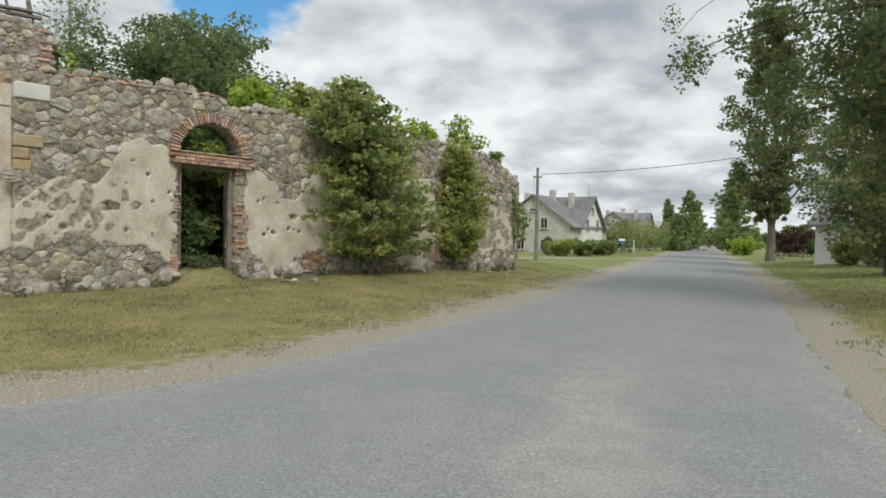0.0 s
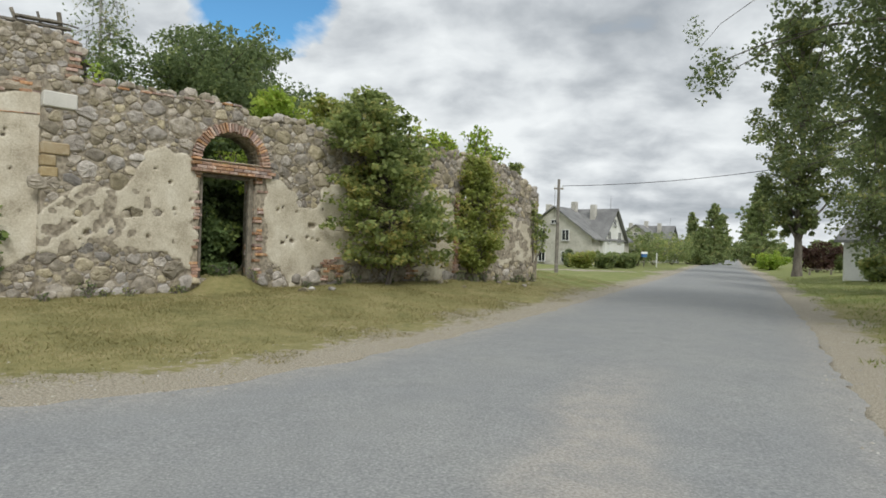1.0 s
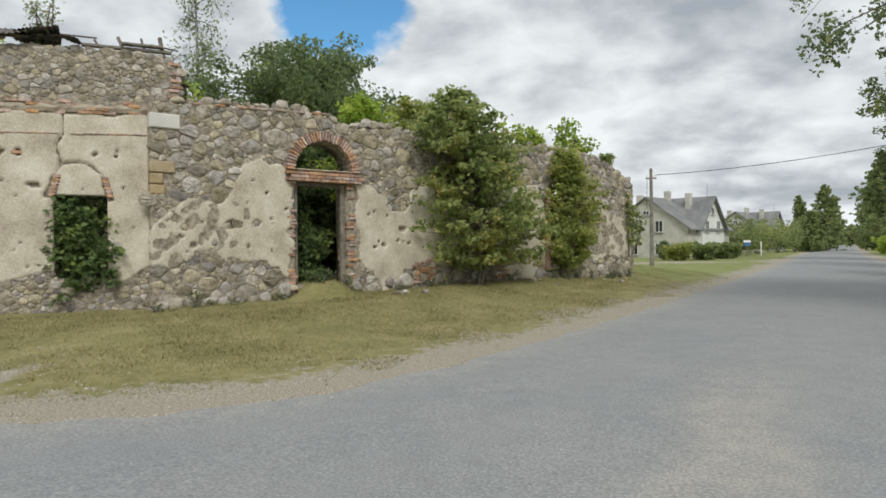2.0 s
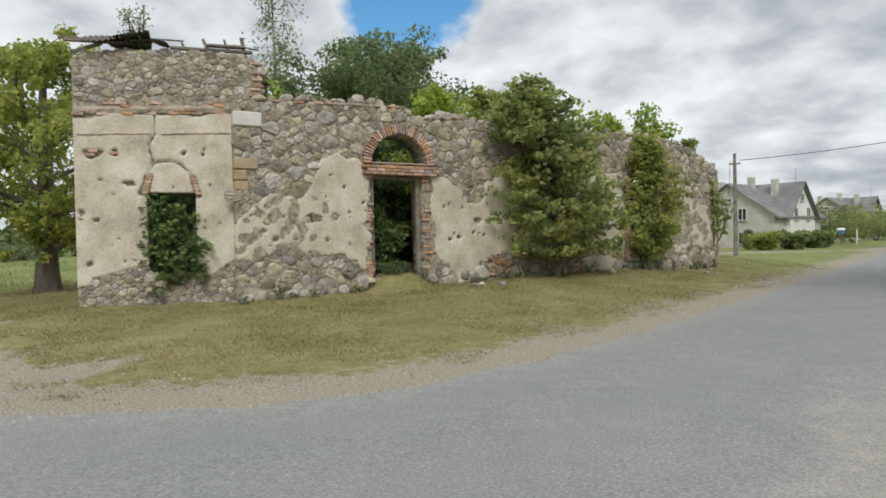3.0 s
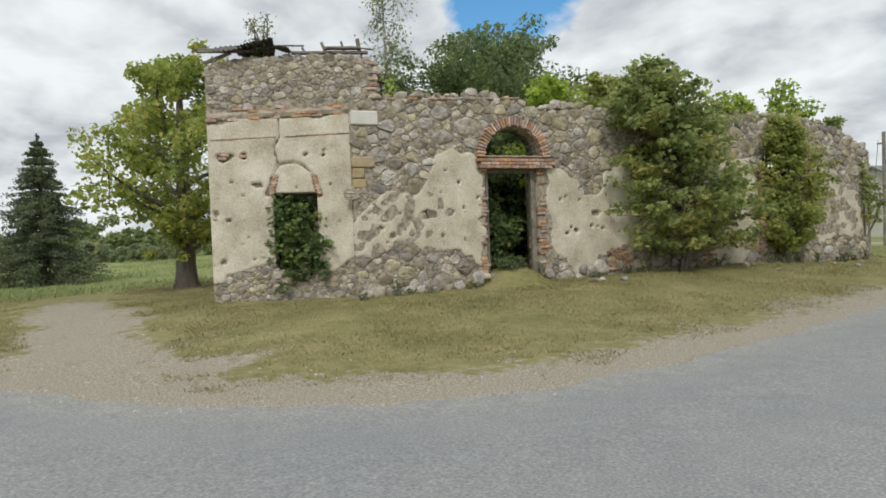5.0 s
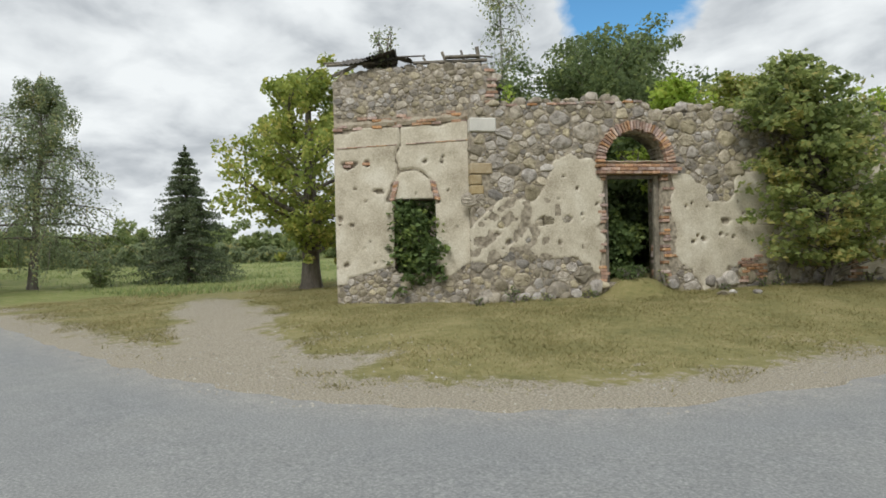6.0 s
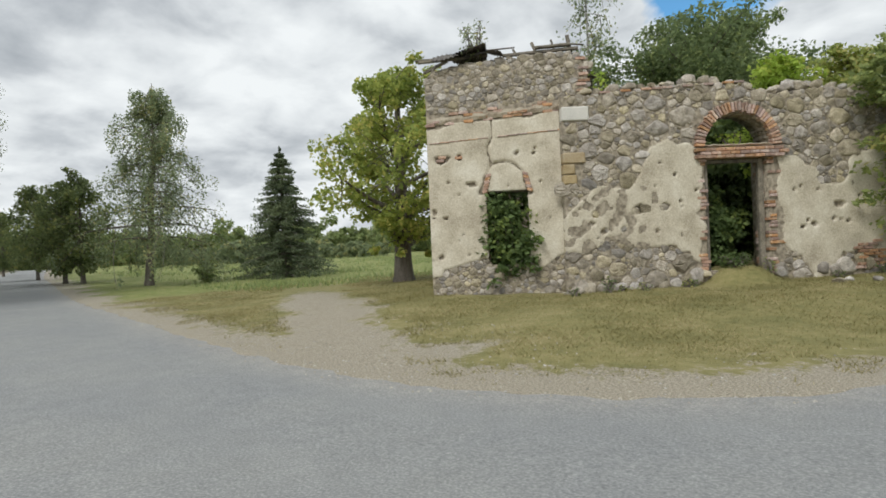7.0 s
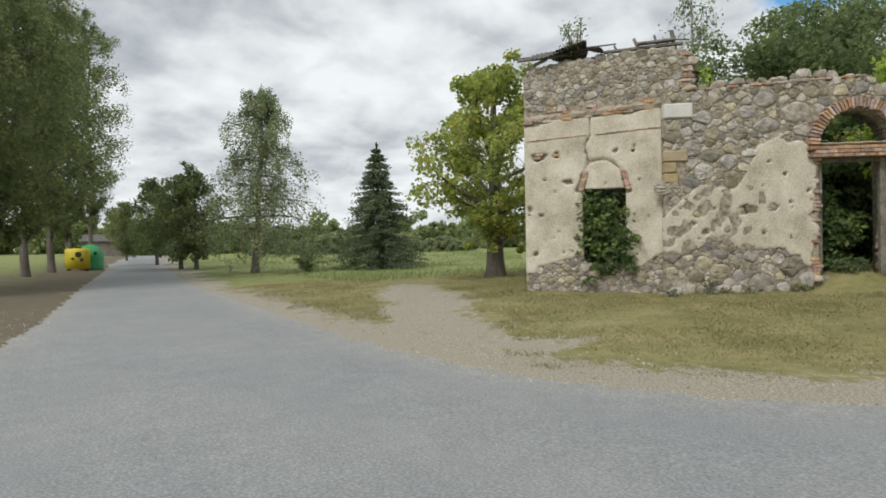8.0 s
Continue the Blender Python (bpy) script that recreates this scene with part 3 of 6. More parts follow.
def wall_sheet(name, s0, s1, z0, top, hole, plaster, holes, parent, label, cracks=(), step=0.04, thick=0.7):
    """A thick wall: an uneven front face with plaster proud of the mortar, openings right through it, a ragged top."""
    ss, zz = np.arange(s0, s1 + 1e-6, step), np.arange(z0, 6.5, step)
    s, z = np.meshgrid(ss, zz, indexing="ij")
    crest = np.interp(ss, *np.array(top).T)[:, None] + 0.07 * fbm(s, 0 * s, 0.35, 5)
    full = (z < crest) & ~hole(s, z)
    ragged = 0.11 * fbm(s, z, 0.4, 21, 5)
    mask = plaster(s + ragged, z + 0.8 * ragged)
    # blisters fallen off, most of them in the weathered stretches
    pits = random.Random(len(name))
    spots = [(pits.uniform(s0, s1), pits.uniform(0.9, 3.6), pits.uniform(0.03, 0.10)) for _ in range(int((s1 - s0) * 1.2))]
    if s0 > -1:
        spots += [(pits.uniform(0.05, 1.9), pits.uniform(1.2, 2.7), pits.uniform(0.04, 0.17)) for _ in range(34)]
        spots += [(pits.uniform(14.5, 17.7), pits.uniform(0.9, 3.5), pits.uniform(0.05, 0.24)) for _ in range(60)]
    rough = 0.30 * fbm(s, z, 0.16, 41, 4)
    skin = mask.copy()
    for cs, cz, r in spots:
        a = pits.uniform(0, 3.14)
        u, v = (s - cs) * math.cos(a) + (z - cz) * math.sin(a), (z - cz) * math.cos(a) - (s - cs) * math.sin(a)
        mask = mask * (1 - smoothstep(1.05, 0.85, np.hypot(u / 1.5, v) / r + rough))
    dip = np.zeros_like(s)
    holes = list(holes) + [(pits.uniform(s0, s1), pits.uniform(0.9, 4.0), pits.uniform(0.018, 0.036)) for _ in range(int((s1 - s0) * 3))]
    for cs, cz, r in holes:
        r = r * 0.85
        d = np.hypot((s - cs) * (0.85 + 0.3 * math.sin(cs * 9)), z - cz) / r + 0.35 * fbm(s, z, 0.12, 31)
        dip = np.maximum(dip, smoothstep(0.95, 0.75, d))
    for line in cracks:
        d = line_distance(s, z, spline(line, 6)) + 0.015 * fbm(s, z, 0.2, 8)
        dip = np.maximum(dip, 0.85 * smoothstep(0.04, 0.01, d))
    out = 0.045 * smoothstep(0.35, 0.65, skin) - 0.014 * np.clip(skin - mask, 0, 1) + 0.012 * fbm(s, z, 0.6, 2, 4)
    out = out - dip * np.where(mask > 0.5, 0.10, 0.02)
    mask = mask * (1 - 0.85 * dip)
    ns, nz = s.shape
    front = np.stack([s, -out, z], -1).reshape(-1, 3)
    back = np.stack([s, 0 * s + thick, z], -1).reshape(-1, 3)
    cell = full[:-1, :-1] & full[1:, :-1] & full[:-1, 1:] & full[1:, 1:]
    i, j = np.nonzero(cell)
    ids = lambda a, b: a * nz + b
    n = ns * nz
    f = [np.stack([ids(i, j), ids(i + 1, j), ids(i + 1, j + 1), ids(i, j + 1)], 1), n + np.stack([ids(i, j), ids(i, j + 1), ids(i + 1, j + 1), ids(i + 1, j)], 1)]
    pad = np.pad(cell, 1)
    for di, dj, a, b in ((-1, 0, (0, 0), (0, 1)), (1, 0, (1, 1), (1, 0)), (0, -1, (1, 0), (0, 0)), (0, 1, (0, 1), (1, 1))):
        i, j = np.nonzero(cell & ~pad[1 + di:1 + di + ns - 1, 1 + dj:1 + dj + nz - 1])
        p, q = ids(i + a[0], j + a[1]), ids(i + b[0], j + b[1])
        f.append(np.stack([p, q, q + n, p + n], 1))
    faces = np.concatenate(f)
    used = np.unique(faces)
    back_to = np.full(2 * n, -1)
    back_to[used] = np.arange(len(used))
    me = fast_mesh(name, np.concatenate([front, back])[used], back_to[faces])
    v = np.concatenate([mask.ravel(), 0 * mask.ravel()])[used]
    me.attributes.new("plaster", "FLOAT", "POINT").data.foreach_set("value", v.astype(np.float32))
    ob = link(name, me, WALL, parent, label)
    return ob


ruin = thing("ruined_building", FRAME_MAIN, "roofless ruin of fieldstone, brick and flaking cream plaster", "ruin")
to_wing = FRAME_MAIN.inverted() @ FRAME_WING


def main_plaster(s, z):
    return np.maximum.reduce([poly_mask(s, z, PLASTER_A), poly_mask(s, z, PLASTER_B), poly_mask(s, z, PLASTER_C, 0.1)])


def wing_plaster(s, z):
    m = poly_mask(s, z, WING_PLASTER)
    gone = poly_mask(s, z, [(-2.02, 2.4), (-2.0, 2.8), (-1.85, 2.8), (-1.72, 3.25), (-1.86, 3.25), (-2.0, 2.9)], 0.04)
    gone = np.maximum(gone, poly_mask(s, z, [(-0.94, 3.2), (-0.84, 3.2), (-0.66, 2.75), (-0.82, 2.72)], 0.04))
    return m * (1 - gone)


main_wall = wall_sheet("main_wall", 0.0, 17.9, -0.3, MAIN_TOP, main_open, main_plaster, MAIN_HOLES, ruin, "fieldstone rubble wall with flaking plaster")
wing_wall = wall_sheet("wing_wall", -3.3, 0.75, -0.3, WING_TOP, wing_open, wing_plaster, WING_HOLES, ruin, "plastered gable wall with bare fieldstone above", cracks=[[(-1.68, 4.75), (-1.66, 4.2), (-1.78, 3.9), (-1.72, 3.5), (-1.85, 3.2)], [(-1.7, 3.5), (-1.3, 3.55), (-1.0, 3.35), (-0.9, 3.2)]])
wing_wall.matrix_local = to_wing


def plain_wall(name, a, b, height, thick, parent):
    """A straight inner wall from a to b, in the ruin's own frame."""
    bm = bmesh.new()
    d = Vector((b[0] - a[0], b[1] - a[1], 0))
    nrm = Vector((-d.y, d.x, 0)).normalized() * thick
    count = max(4, int(d.length / 0.6))
    rng = random.Random(len(name))
    rows = []
    for i in range(count + 1):
        p = Vector((a[0], a[1], 0)) + d * i / count
        h = height + rng.uniform(-0.35, 0.25)
        rows.append([bm.verts.new((p.x, p.y, -0.3)), bm.verts.new((p.x, p.y, h)), bm.verts.new((p.x + nrm.x, p.y + nrm.y, h - 0.1)), bm.verts.new((p.x + nrm.x, p.y + nrm.y, -0.3))])
    for r, q in zip(rows, rows[1:]):
        for k in range(4):
            bm.faces.new((r[k], q[k], q[(k + 1) % 4], r[(k + 1) % 4]))
    bm.faces.new(rows[0][::-1])
    bm.faces.new(rows[-1])
    bmesh.ops.recalc_face_normals(bm, faces=bm.faces)
    return part(name, bm, WALL, parent)


plain_wall("rear_wall", (17.2, 8.0), (-1.5, 8.0), 5.2, 0.6, ruin)
plain_wall("end_wall", (17.85, 0.7), (17.2, 8.0), 4.0, 0.6, ruin)
plain_wall("side_wall", (-2.2, 1.75), (-1.5, 8.0), 4.4, 0.6, ruin)

# ---- trees and shrubs ----
def leaf_cloud(name, clumps, size, material, parent, seed=0, flat=0.35, label=""):
    """Leaves, each a folded blade of two triangles, strewn in clumps: (centre, radius, count)."""
    rng = np.random.RandomState(seed)
    counts = np.array([int(c[2]) for c in clumps])
    c = np.repeat(np.array([tuple(k[0]) for k in clumps], float), counts, 0)
    r = np.repeat(np.array([k[1] if hasattr(k[1], "__len__") else (k[1],) * 3 for k in clumps], float), counts, 0)
    d = rng.normal(size=c.shape)
    d /= np.linalg.norm(d, axis=1, keepdims=True)
    p = c + d * r * rng.rand(len(c), 1) ** 0.45
    nrm = rng.normal(size=c.shape) + d * 0.5 + np.array([0, 0, flat * 2])
    nrm /= np.linalg.norm(nrm, axis=1, keepdims=True)
    a = np.cross(nrm, rng.normal(size=c.shape))
    a /= np.linalg.norm(a, axis=1, keepdims=True) + 1e-9
    b = np.cross(nrm, a)
    k = size * (0.6 + 0.8 * rng.rand(len(c), 1))
    v = np.stack([p - a * k * 0.5, p + b * k * 0.36 + nrm * k * 0.1, p + a * k * 0.6, p - b * k * 0.36 + nrm * k * 0.1], 1).reshape(-1, 3)
    f = np.arange(len(v)).reshape(-1, 4)
    me = fast_mesh(name, v, f)
    return link(name, me, material, parent, label)


def tubes(name, lines, material, parent, sides=6, label=""):
    """Tapered limbs: each a list of (point, radius)."""
    V, F = [], []
    for line in lines:
        start = len(V)
        pts = [Vector(p) for p, _ in line]
        for i, (p, r) in enumerate(line):
            d = (pts[min(i + 1, len(pts) - 1)] - pts[max(i - 1, 0)]).normalized()
            x = d.orthogonal().normalized()
            if abs(d.z) > 0.3:
                x = d.cross(Vector((0, 1, 0.01))).normalized()
            y = d.cross(x)
            for k in range(sides):
                a = 6.2832 * k / sides
                V.append(pts[i] + (x * math.cos(a) + y * math.sin(a)) * r)
        for i in range(len(line) - 1):
            for k in range(sides):
                q = start + i * sides
                F.append((q + k, q + (k + 1) % sides, q + sides + (k + 1) % sides, q + sides + k))
    me = fast_mesh(name, np.array([tuple(v) for v in V]), np.array(F))
    return link(name, me, material, parent, label, smooth=True)


def limb(rng, a, b, r0, r1, bend=0.12, sag=0.0, n=5):
    a, b = Vector(a), Vector(b)
    size = (b - a).length
    off = Vector((rng.uniform(-1, 1), rng.uniform(-1, 1), rng.uniform(-0.3, 0.6))) * bend * size
    return [(a.lerp(b, t) + off * math.sin(3.14 * t) + Vector((0, 0, -sag * size * t * t)), r0 + (r1 - r0) * t) for t in (i / n for i in range(n + 1))]


def tree(name, base, height, crown, trunk_r, label, leaf=LEAF_DARK, bark=BARK, count=9000, leaf_size=0.16, limbs=26, lean=(0, 0), clump=0.55, droop=0.0, seed=1, low=0.2, category="tree", group="", stems=1, stretch=1.0, tier=0.7):
    """A tapered trunk, limbs up to the crown's outline, twigs, and leaves in uneven clumps. crown(h) gives its half-width at a share h of the height."""
    rng = random.Random(seed)
    ob = thing(name, Matrix.Translation(base), label, category, group)
    lines, ends = [], []
    for st in range(stems):
        la = (lean[0] + (rng.uniform(-0.18, 0.18) if stems > 1 else 0), lean[1] + (rng.uniform(-0.18, 0.18) if stems > 1 else 0))
        wob = [rng.uniform(-1, 1) * 0.012 * height for _ in range(18)]
        h_top = height * (0.97 if st == 0 else rng.uniform(0.75, 0.95))

        def spine(t):
            k = t * 8
            i = min(7, int(k))
            w = k - i
            return Vector((la[0] * h_top * t + (wob[i] * (1 - w) + wob[i + 1] * w) * min(1, t * 3), la[1] * h_top * t + (wob[i + 9] * (1 - w) + wob[i + 10 if i < 7 else 17] * w) * min(1, t * 3), h_top * t))
        r0 = trunk_r / math.sqrt(stems)
        flare = [(spine(0) - Vector((0, 0, 0.15)), r0 * 1.5), (spine(0.03), r0 * 1.12)]
        lines.append(flare + [(spine(t), r0 * (1 - t) ** 0.8 + 0.012) for t in (0.1, 0.2, 0.32, 0.45, 0.6, 0.75, 0.9, 1.0)])
        m = max(4, limbs // stems)
        for i in range(m):
            h = low + (0.97 - low) * (i + rng.random()) / m
            w = crown(h) * rng.uniform(0.4, 1.14)
            a = i * 2.4 + rng.uniform(-0.5, 0.5)
            t0 = max(low * 0.7, h - rng.uniform(0.08, 0.2) * (1 - droop))
            tip = spine(min(h, 1.0)) + Vector((math.cos(a) * w, math.sin(a) * w, rng.uniform(-0.02, 0.04) * height))
            main = limb(rng, spine(t0), tip, r0 * (1 - t0) * 0.42 + 0.012, 0.012, 0.1, droop * 0.25)
            lines.append(main)
            tips = [main[k][0] for k in (2, 3, 4, 5)]
            for k in range(5):
                q = tips[min(3, k)] + Vector((rng.gauss(0, 1), rng.gauss(0, 1), rng.gauss(0, 0.6) - droop)) * (0.22 * w + 0.25)
                lines.append(limb(rng, main[min(5, 2 + k // 2)][0], q, 0.02, 0.006, 0.1, droop * 0.4, 3))
                ends.append(q)
            ends += tips[1:]
        ends.append(spine(0.97))
    tubes("trunk", lines, bark, ob)
    share = count / len(ends)
    widest = max(crown(i / 20) for i in range(21))
    clumps = []
    for e in ends:
        k = rng.uniform(0.4, 1.6)
        r = clump * (0.6 + 0.6 * k) * min(1.0, 0.4 + 0.6 * crown(min(1.0, e.z / height)) / widest)
        clumps.append((e - Vector((0, 0, droop * r * 0.6)), (r, r, r * (tier + droop * 1.3) * stretch), max(4, share * k)))
    leaf_cloud("crown", clumps, leaf_size, leaf, ob, seed)
    return ob


def spruce(base, height, width, seed=3):
    rng = random.Random(seed)
    ob = thing("spruce_tree", Matrix.Translation(base), "dark green spruce with drooping tiered branches", "tree")
    lines = [[(Vector((0, 0, -0.1)), height * 0.022), (Vector((0, 0, height * 0.5)), height * 0.012), (Vector((0, 0, height)), 0.01)]]
    clumps = [(Vector((0, 0, height * 0.98)), (0.07, 0.07, 0.25), 60)]
    tiers = 30
    for i in range(tiers):
        h = 0.05 + 0.92 * (i + rng.uniform(-0.4, 0.4)) / tiers
        w = width * (1 - h) ** 0.85 * rng.uniform(0.85, 1.1)
        for k in range(12):
            a = 6.283 * k / 12 + rng.uniform(-0.3, 0.3) + i
            ww = w * rng.uniform(0.55, 1.12)
            root = Vector((0, 0, h * height))
            tip = root + Vector((math.cos(a) * ww, math.sin(a) * ww, -0.16 * ww + 0.1 * h * ww))
            lines.append(limb(rng, root, tip, 0.022, 0.006, 0.04, 0.06, 3))
            for t in (0.3, 0.5, 0.68, 0.84, 1.0):
                clumps.append((root.lerp(tip, t) - Vector((0, 0, 0.05 + 0.06 * ww * t)), (0.14 + 0.12 * ww * t, 0.14 + 0.12 * ww * t, 0.13), 26 * (0.5 + ww / width)))
    tubes("trunk", lines, BARK, ob, 5)
    leaf_cloud("crown", clumps, 0.10, NEEDLE, ob, seed, flat=-0.2)
    return ob


def shrub(name, base, spread, height, label, leaf, count=5000, leaf_size=0.12, seed=5, stems=8, category="shrub", group="", lean=(0, 0), clump=0.3, slope=0.35):
    """Stems from one root, leaf clumps along and at the end of them. spread: half-widths along x and y."""
    rng = random.Random(seed)
    ob = thing(name, base if isinstance(base, Matrix) else Matrix.Translation(base), label, category, group)
    lines, clumps = [], []
    for i in range(stems):
        a = 6.283 * i / stems + rng.uniform(-0.3, 0.3)
        k = rng.uniform(0.35, 1.0)
        h = height * rng.uniform(0.7, 1.0) * (1.18 - slope * k)
        tip = Vector((math.cos(a) * spread[0] * k + lean[0] * h, math.sin(a) * spread[1] * k + lean[1] * h, h))
        stem = limb(rng, (rng.uniform(-0.1, 0.1), rng.uniform(-0.1, 0.1), -0.1), tip, 0.035, 0.008, 0.12, 0.0, 7)
        lines.append(stem)
        for j in range(2, 8):
            p = stem[j][0]
            for _ in range(3):
                b = rng.uniform(0, 6.283)
                reach = rng.uniform(0.15, 0.5) * (1.15 - 0.6 * (p.z / height)) 
                q = p + Vector((math.cos(b) * spread[0] * reach, math.sin(b) * spread[1] * reach, rng.uniform(-0.12, 0.1) * height * 0.5))
                lines.append(limb(rng, p, q, 0.012, 0.004, 0.1, 0.1, 3))
                r = clump * rng.uniform(0.6, 1.4)
                clumps.append((q, (r, r, r * 0.75), 1))
    share = count / len(clumps)
    clumps = [(c, r, share * rng.uniform(0.4, 1.6)) for c, r, _ in clumps]
    tubes("branchwork", lines, BARK, ob, 5)
    leaf_cloud("leaves", clumps, leaf_size, leaf, ob, seed)
    return ob


def spray_bush(name, m, outline, depth, label, leaf, sprays, leaves, leaf_size, seed, category="bush", stems=7):
    """A bush of leaf sprays, flat and hanging outwards, tier over tier. outline: (height, middle, half-width) rows from the foot up; depth: its reach towards the front as a share of the half-width."""
    rng = random.Random(seed)
    ob = thing(name, m, label, category)
    hs, mid, half = np.array(outline).T
    z0, z1 = hs[0], hs[-1]
    spine = lambda k, z: Vector((float(np.interp(z, hs, mid)) * min(1, z / z0 if z < z0 else 1) + k[0] * (0.2 + z / z1), k[1] * (0.2 + z / z1), z))
    roots = [(rng.uniform(-0.35, 0.35), rng.uniform(-0.2, 0.2)) for _ in range(stems)]
    lines = [[(spine(k, z1 * t * 0.96), 0.045 * (1 - t) + 0.008) for t in (i / 9 for i in range(10))] for k in roots]
    clumps = []
    for i in range(sprays):
        z = z0 + (z1 - z0) * rng.random() ** 0.9
        w = float(np.interp(z, hs, half))
        a, k = rng.uniform(0, 6.283), rng.random() ** 0.45 * rng.uniform(0.7, 1.24)
        c = Vector((float(np.interp(z, hs, mid)) + math.cos(a) * w * k, math.sin(a) * w * depth * k, z))
        start = spine(rng.choice(roots), max(0.2, z - rng.uniform(0.2, 0.7)))
        lines.append(limb(rng, start, c, 0.016, 0.004, 0.08, 0.05, 4))
        out = (c - start).normalized()
        r = rng.uniform(0.22, 0.44) * (0.75 + 0.25 * w / max(half))
        for t, q in ((-0.5, 0.8), (0.0, 1.0), (0.55, 0.75)):
            clumps.append((c + out * r * t * 1.6 - Vector((0, 0, 0.22 * r * (t + 0.5) ** 2)), (r * q, r * q, r * q * 0.6), leaves * q * rng.uniform(0.6, 1.4)))
    tubes("branchwork", lines, BARK, ob, 5)
    leaf_cloud("leaves", clumps, leaf_size, leaf, ob, seed, flat=0.6)
    return ob


def in_ruin(s, n, z):
    """A place in the world, from along, into and up the main wall."""
    p = FRAME_MAIN @ Vector((s, n, z))
    return p


def oval(width, low, high, peak=0.45):
    def f(h):
        if h < low or h > high:
            return 0.15 * width
        t = (h - low) / (high - low)
        return width * (math.sin(math.pi * t ** (math.log(0.5) / math.log(peak)))) ** 0.6 + 0.05
    return f


def spire(width, widest):
    """Widest low down, running out to a long thin top."""
    def f(h):
        return width * (min(1.0, 0.35 + 0.65 * h / widest) if h < widest else max(0.0, (1 - h) / (1 - widest)) ** 0.8) + 0.08
    return f


def cone(width):
    def f(h):
        return width * max(0.0, 1 - h) ** 0.75 * min(1.0, 0.45 + 3 * h) + 0.1
    return f


def land_on(p):
    return Vector((p.x, p.y, land_at(p.x, p.y)))


def turned(p):
    return Matrix.Translation(p) @ pose(0, 0, 0, 0, 0, WALL_TURN)


# before and on the wall
spray_bush("maple_bush", turned(land_on(in_ruin(9.15, -0.75, 0))), [(0.7, 0.2, 1.5), (1.2, 0.25, 2.3), (2.1, 0.2, 2.25), (3.0, 0.0, 2.0), (3.9, -0.3, 1.95), (4.7, -0.65, 1.75), (5.3, -0.9, 1.1), (5.7, -1.0, 0.3)], 0.62, "tall leafy maple bush growing against the stone wall", LEAF_BUSH, 360, 18, 0.15, 6)
spray_bush("maple_bush", turned(land_on(in_ruin(13.7, -0.3, 0))), [(0.45, -0.05, 0.7), (1.2, 0.1, 1.0), (2.2, 0.3, 1.2), (3.0, 0.35, 1.2), (3.8, 0.05, 0.8), (4.5, -0.1, 0.35)], 0.6, "narrow leafy bush growing out of the side opening", LEAF_OLIVE, 170, 22, 0.12, 9, stems=5)
spray_bush("window_shrub", FRAME_WING @ pose(-1.32, 0.1, 0.6), [(0.1, 0.0, 0.35), (0.45, -0.04, 0.52), (0.9, 0.0, 0.5), (1.5, -0.08, 0.46), (1.95, -0.2, 0.28)], 0.6, "dark green shrub filling the window opening", LEAF_IN, 75, 18, 0.13, 12, "shrub", 5)
shrub("inner_shrub", turned(in_ruin(4.3, 1.2, 0.3)), (0.8, 0.5), 2.1, "green shrub standing inside the doorway", LEAF_IN, 6000, 0.13, 14, 9, "shrub", clump=0.26)
# first three dense to block skylight; all five hold interior shade in leaf colour
shrub("inner_shrub", turned(in_ruin(3.6, 3.0, 0.3)), (2.2, 0.8), 4.6, "tall shrub blocking skylight inside the ruin, shade in its leaf colour", LEAF_SHADE, 26000, 0.17, 15, 16, "shrub", clump=0.55)
shrub("inner_shrub", turned(in_ruin(2.2, 5.2, 0.3)), (2.2, 0.8), 4.9, "tall shrub at the rear wall of the ruin, shade in its leaf colour", LEAF_SHADE, 26000, 0.18, 16, 16, "shrub", clump=0.6)
# added to keep skylight out of the ruin
shrub("inner_shrub", turned(in_ruin(6.3, 4.2, 0.3)), (1.8, 1.4), 5.2, "tall shrub blocking skylight inside the ruin, shade in its leaf colour", LEAF_SHADE, 20000, 0.18, 18, 14, "shrub", clump=0.6)
shrub("inner_shrub", turned(in_ruin(-1.6, 3.4, 0.3)), (1.2, 0.8), 3.2, "shrub behind the window of the ruin, shade in its leaf colour", LEAF_SHADE, 6000, 0.16, 17, 10, "shrub", clump=0.4)
shrub("inner_shrub", turned(in_ruin(13.7, 1.4, 0.3)), (1.1, 0.5), 4.4, "tall shrub behind the side opening, shade in its leaf colour", LEAF_SHADE, 9000, 0.16, 21, 10, "shrub", clump=0.42)
shrub("lintel_sprig", turned(in_ruin(4.3, 0.3, 3.6)), (0.28, 0.15), 0.5, "bright green sprig rooted on the door lintel", LEAF_YOUNG, 160, 0.09, 19, 4, "sapling", clump=0.1)
# behind and above the wall
tree("ash_tree", in_ruin(8.3, 9.5, 0.3), 9.75, oval(3.9, 0.35, 1.02, 0.5), 0.25, "broad dark green tree behind the ruin", LEAF_ASH, count=66000, leaf_size=0.145, seed=27, limbs=64, low=0.42, clump=0.66)
spray_bush("young_maple", turned(in_ruin(6.2, 1.2, 0.3)), [(2.5, 0.0, 0.9), (4.2, 0.0, 1.1), (5.2, 0.1, 0.85), (5.75, 0.2, 0.3)], 0.5, "bright young maple rising behind the wall", LEAF_YOUNG, 90, 22, 0.13, 29, "shrub", 5)
spray_bush("young_maple", turned(in_ruin(8.1, 1.5, 0.3)), [(2.5, 0.0, 1.2), (4.4, 0.0, 1.7), (5.4, 0.1, 1.4), (6.0, 0.3, 0.5)], 0.5, "olive young maple rising behind the wall", LEAF_OLIVE, 150, 22, 0.12, 34, "shrub", 6)
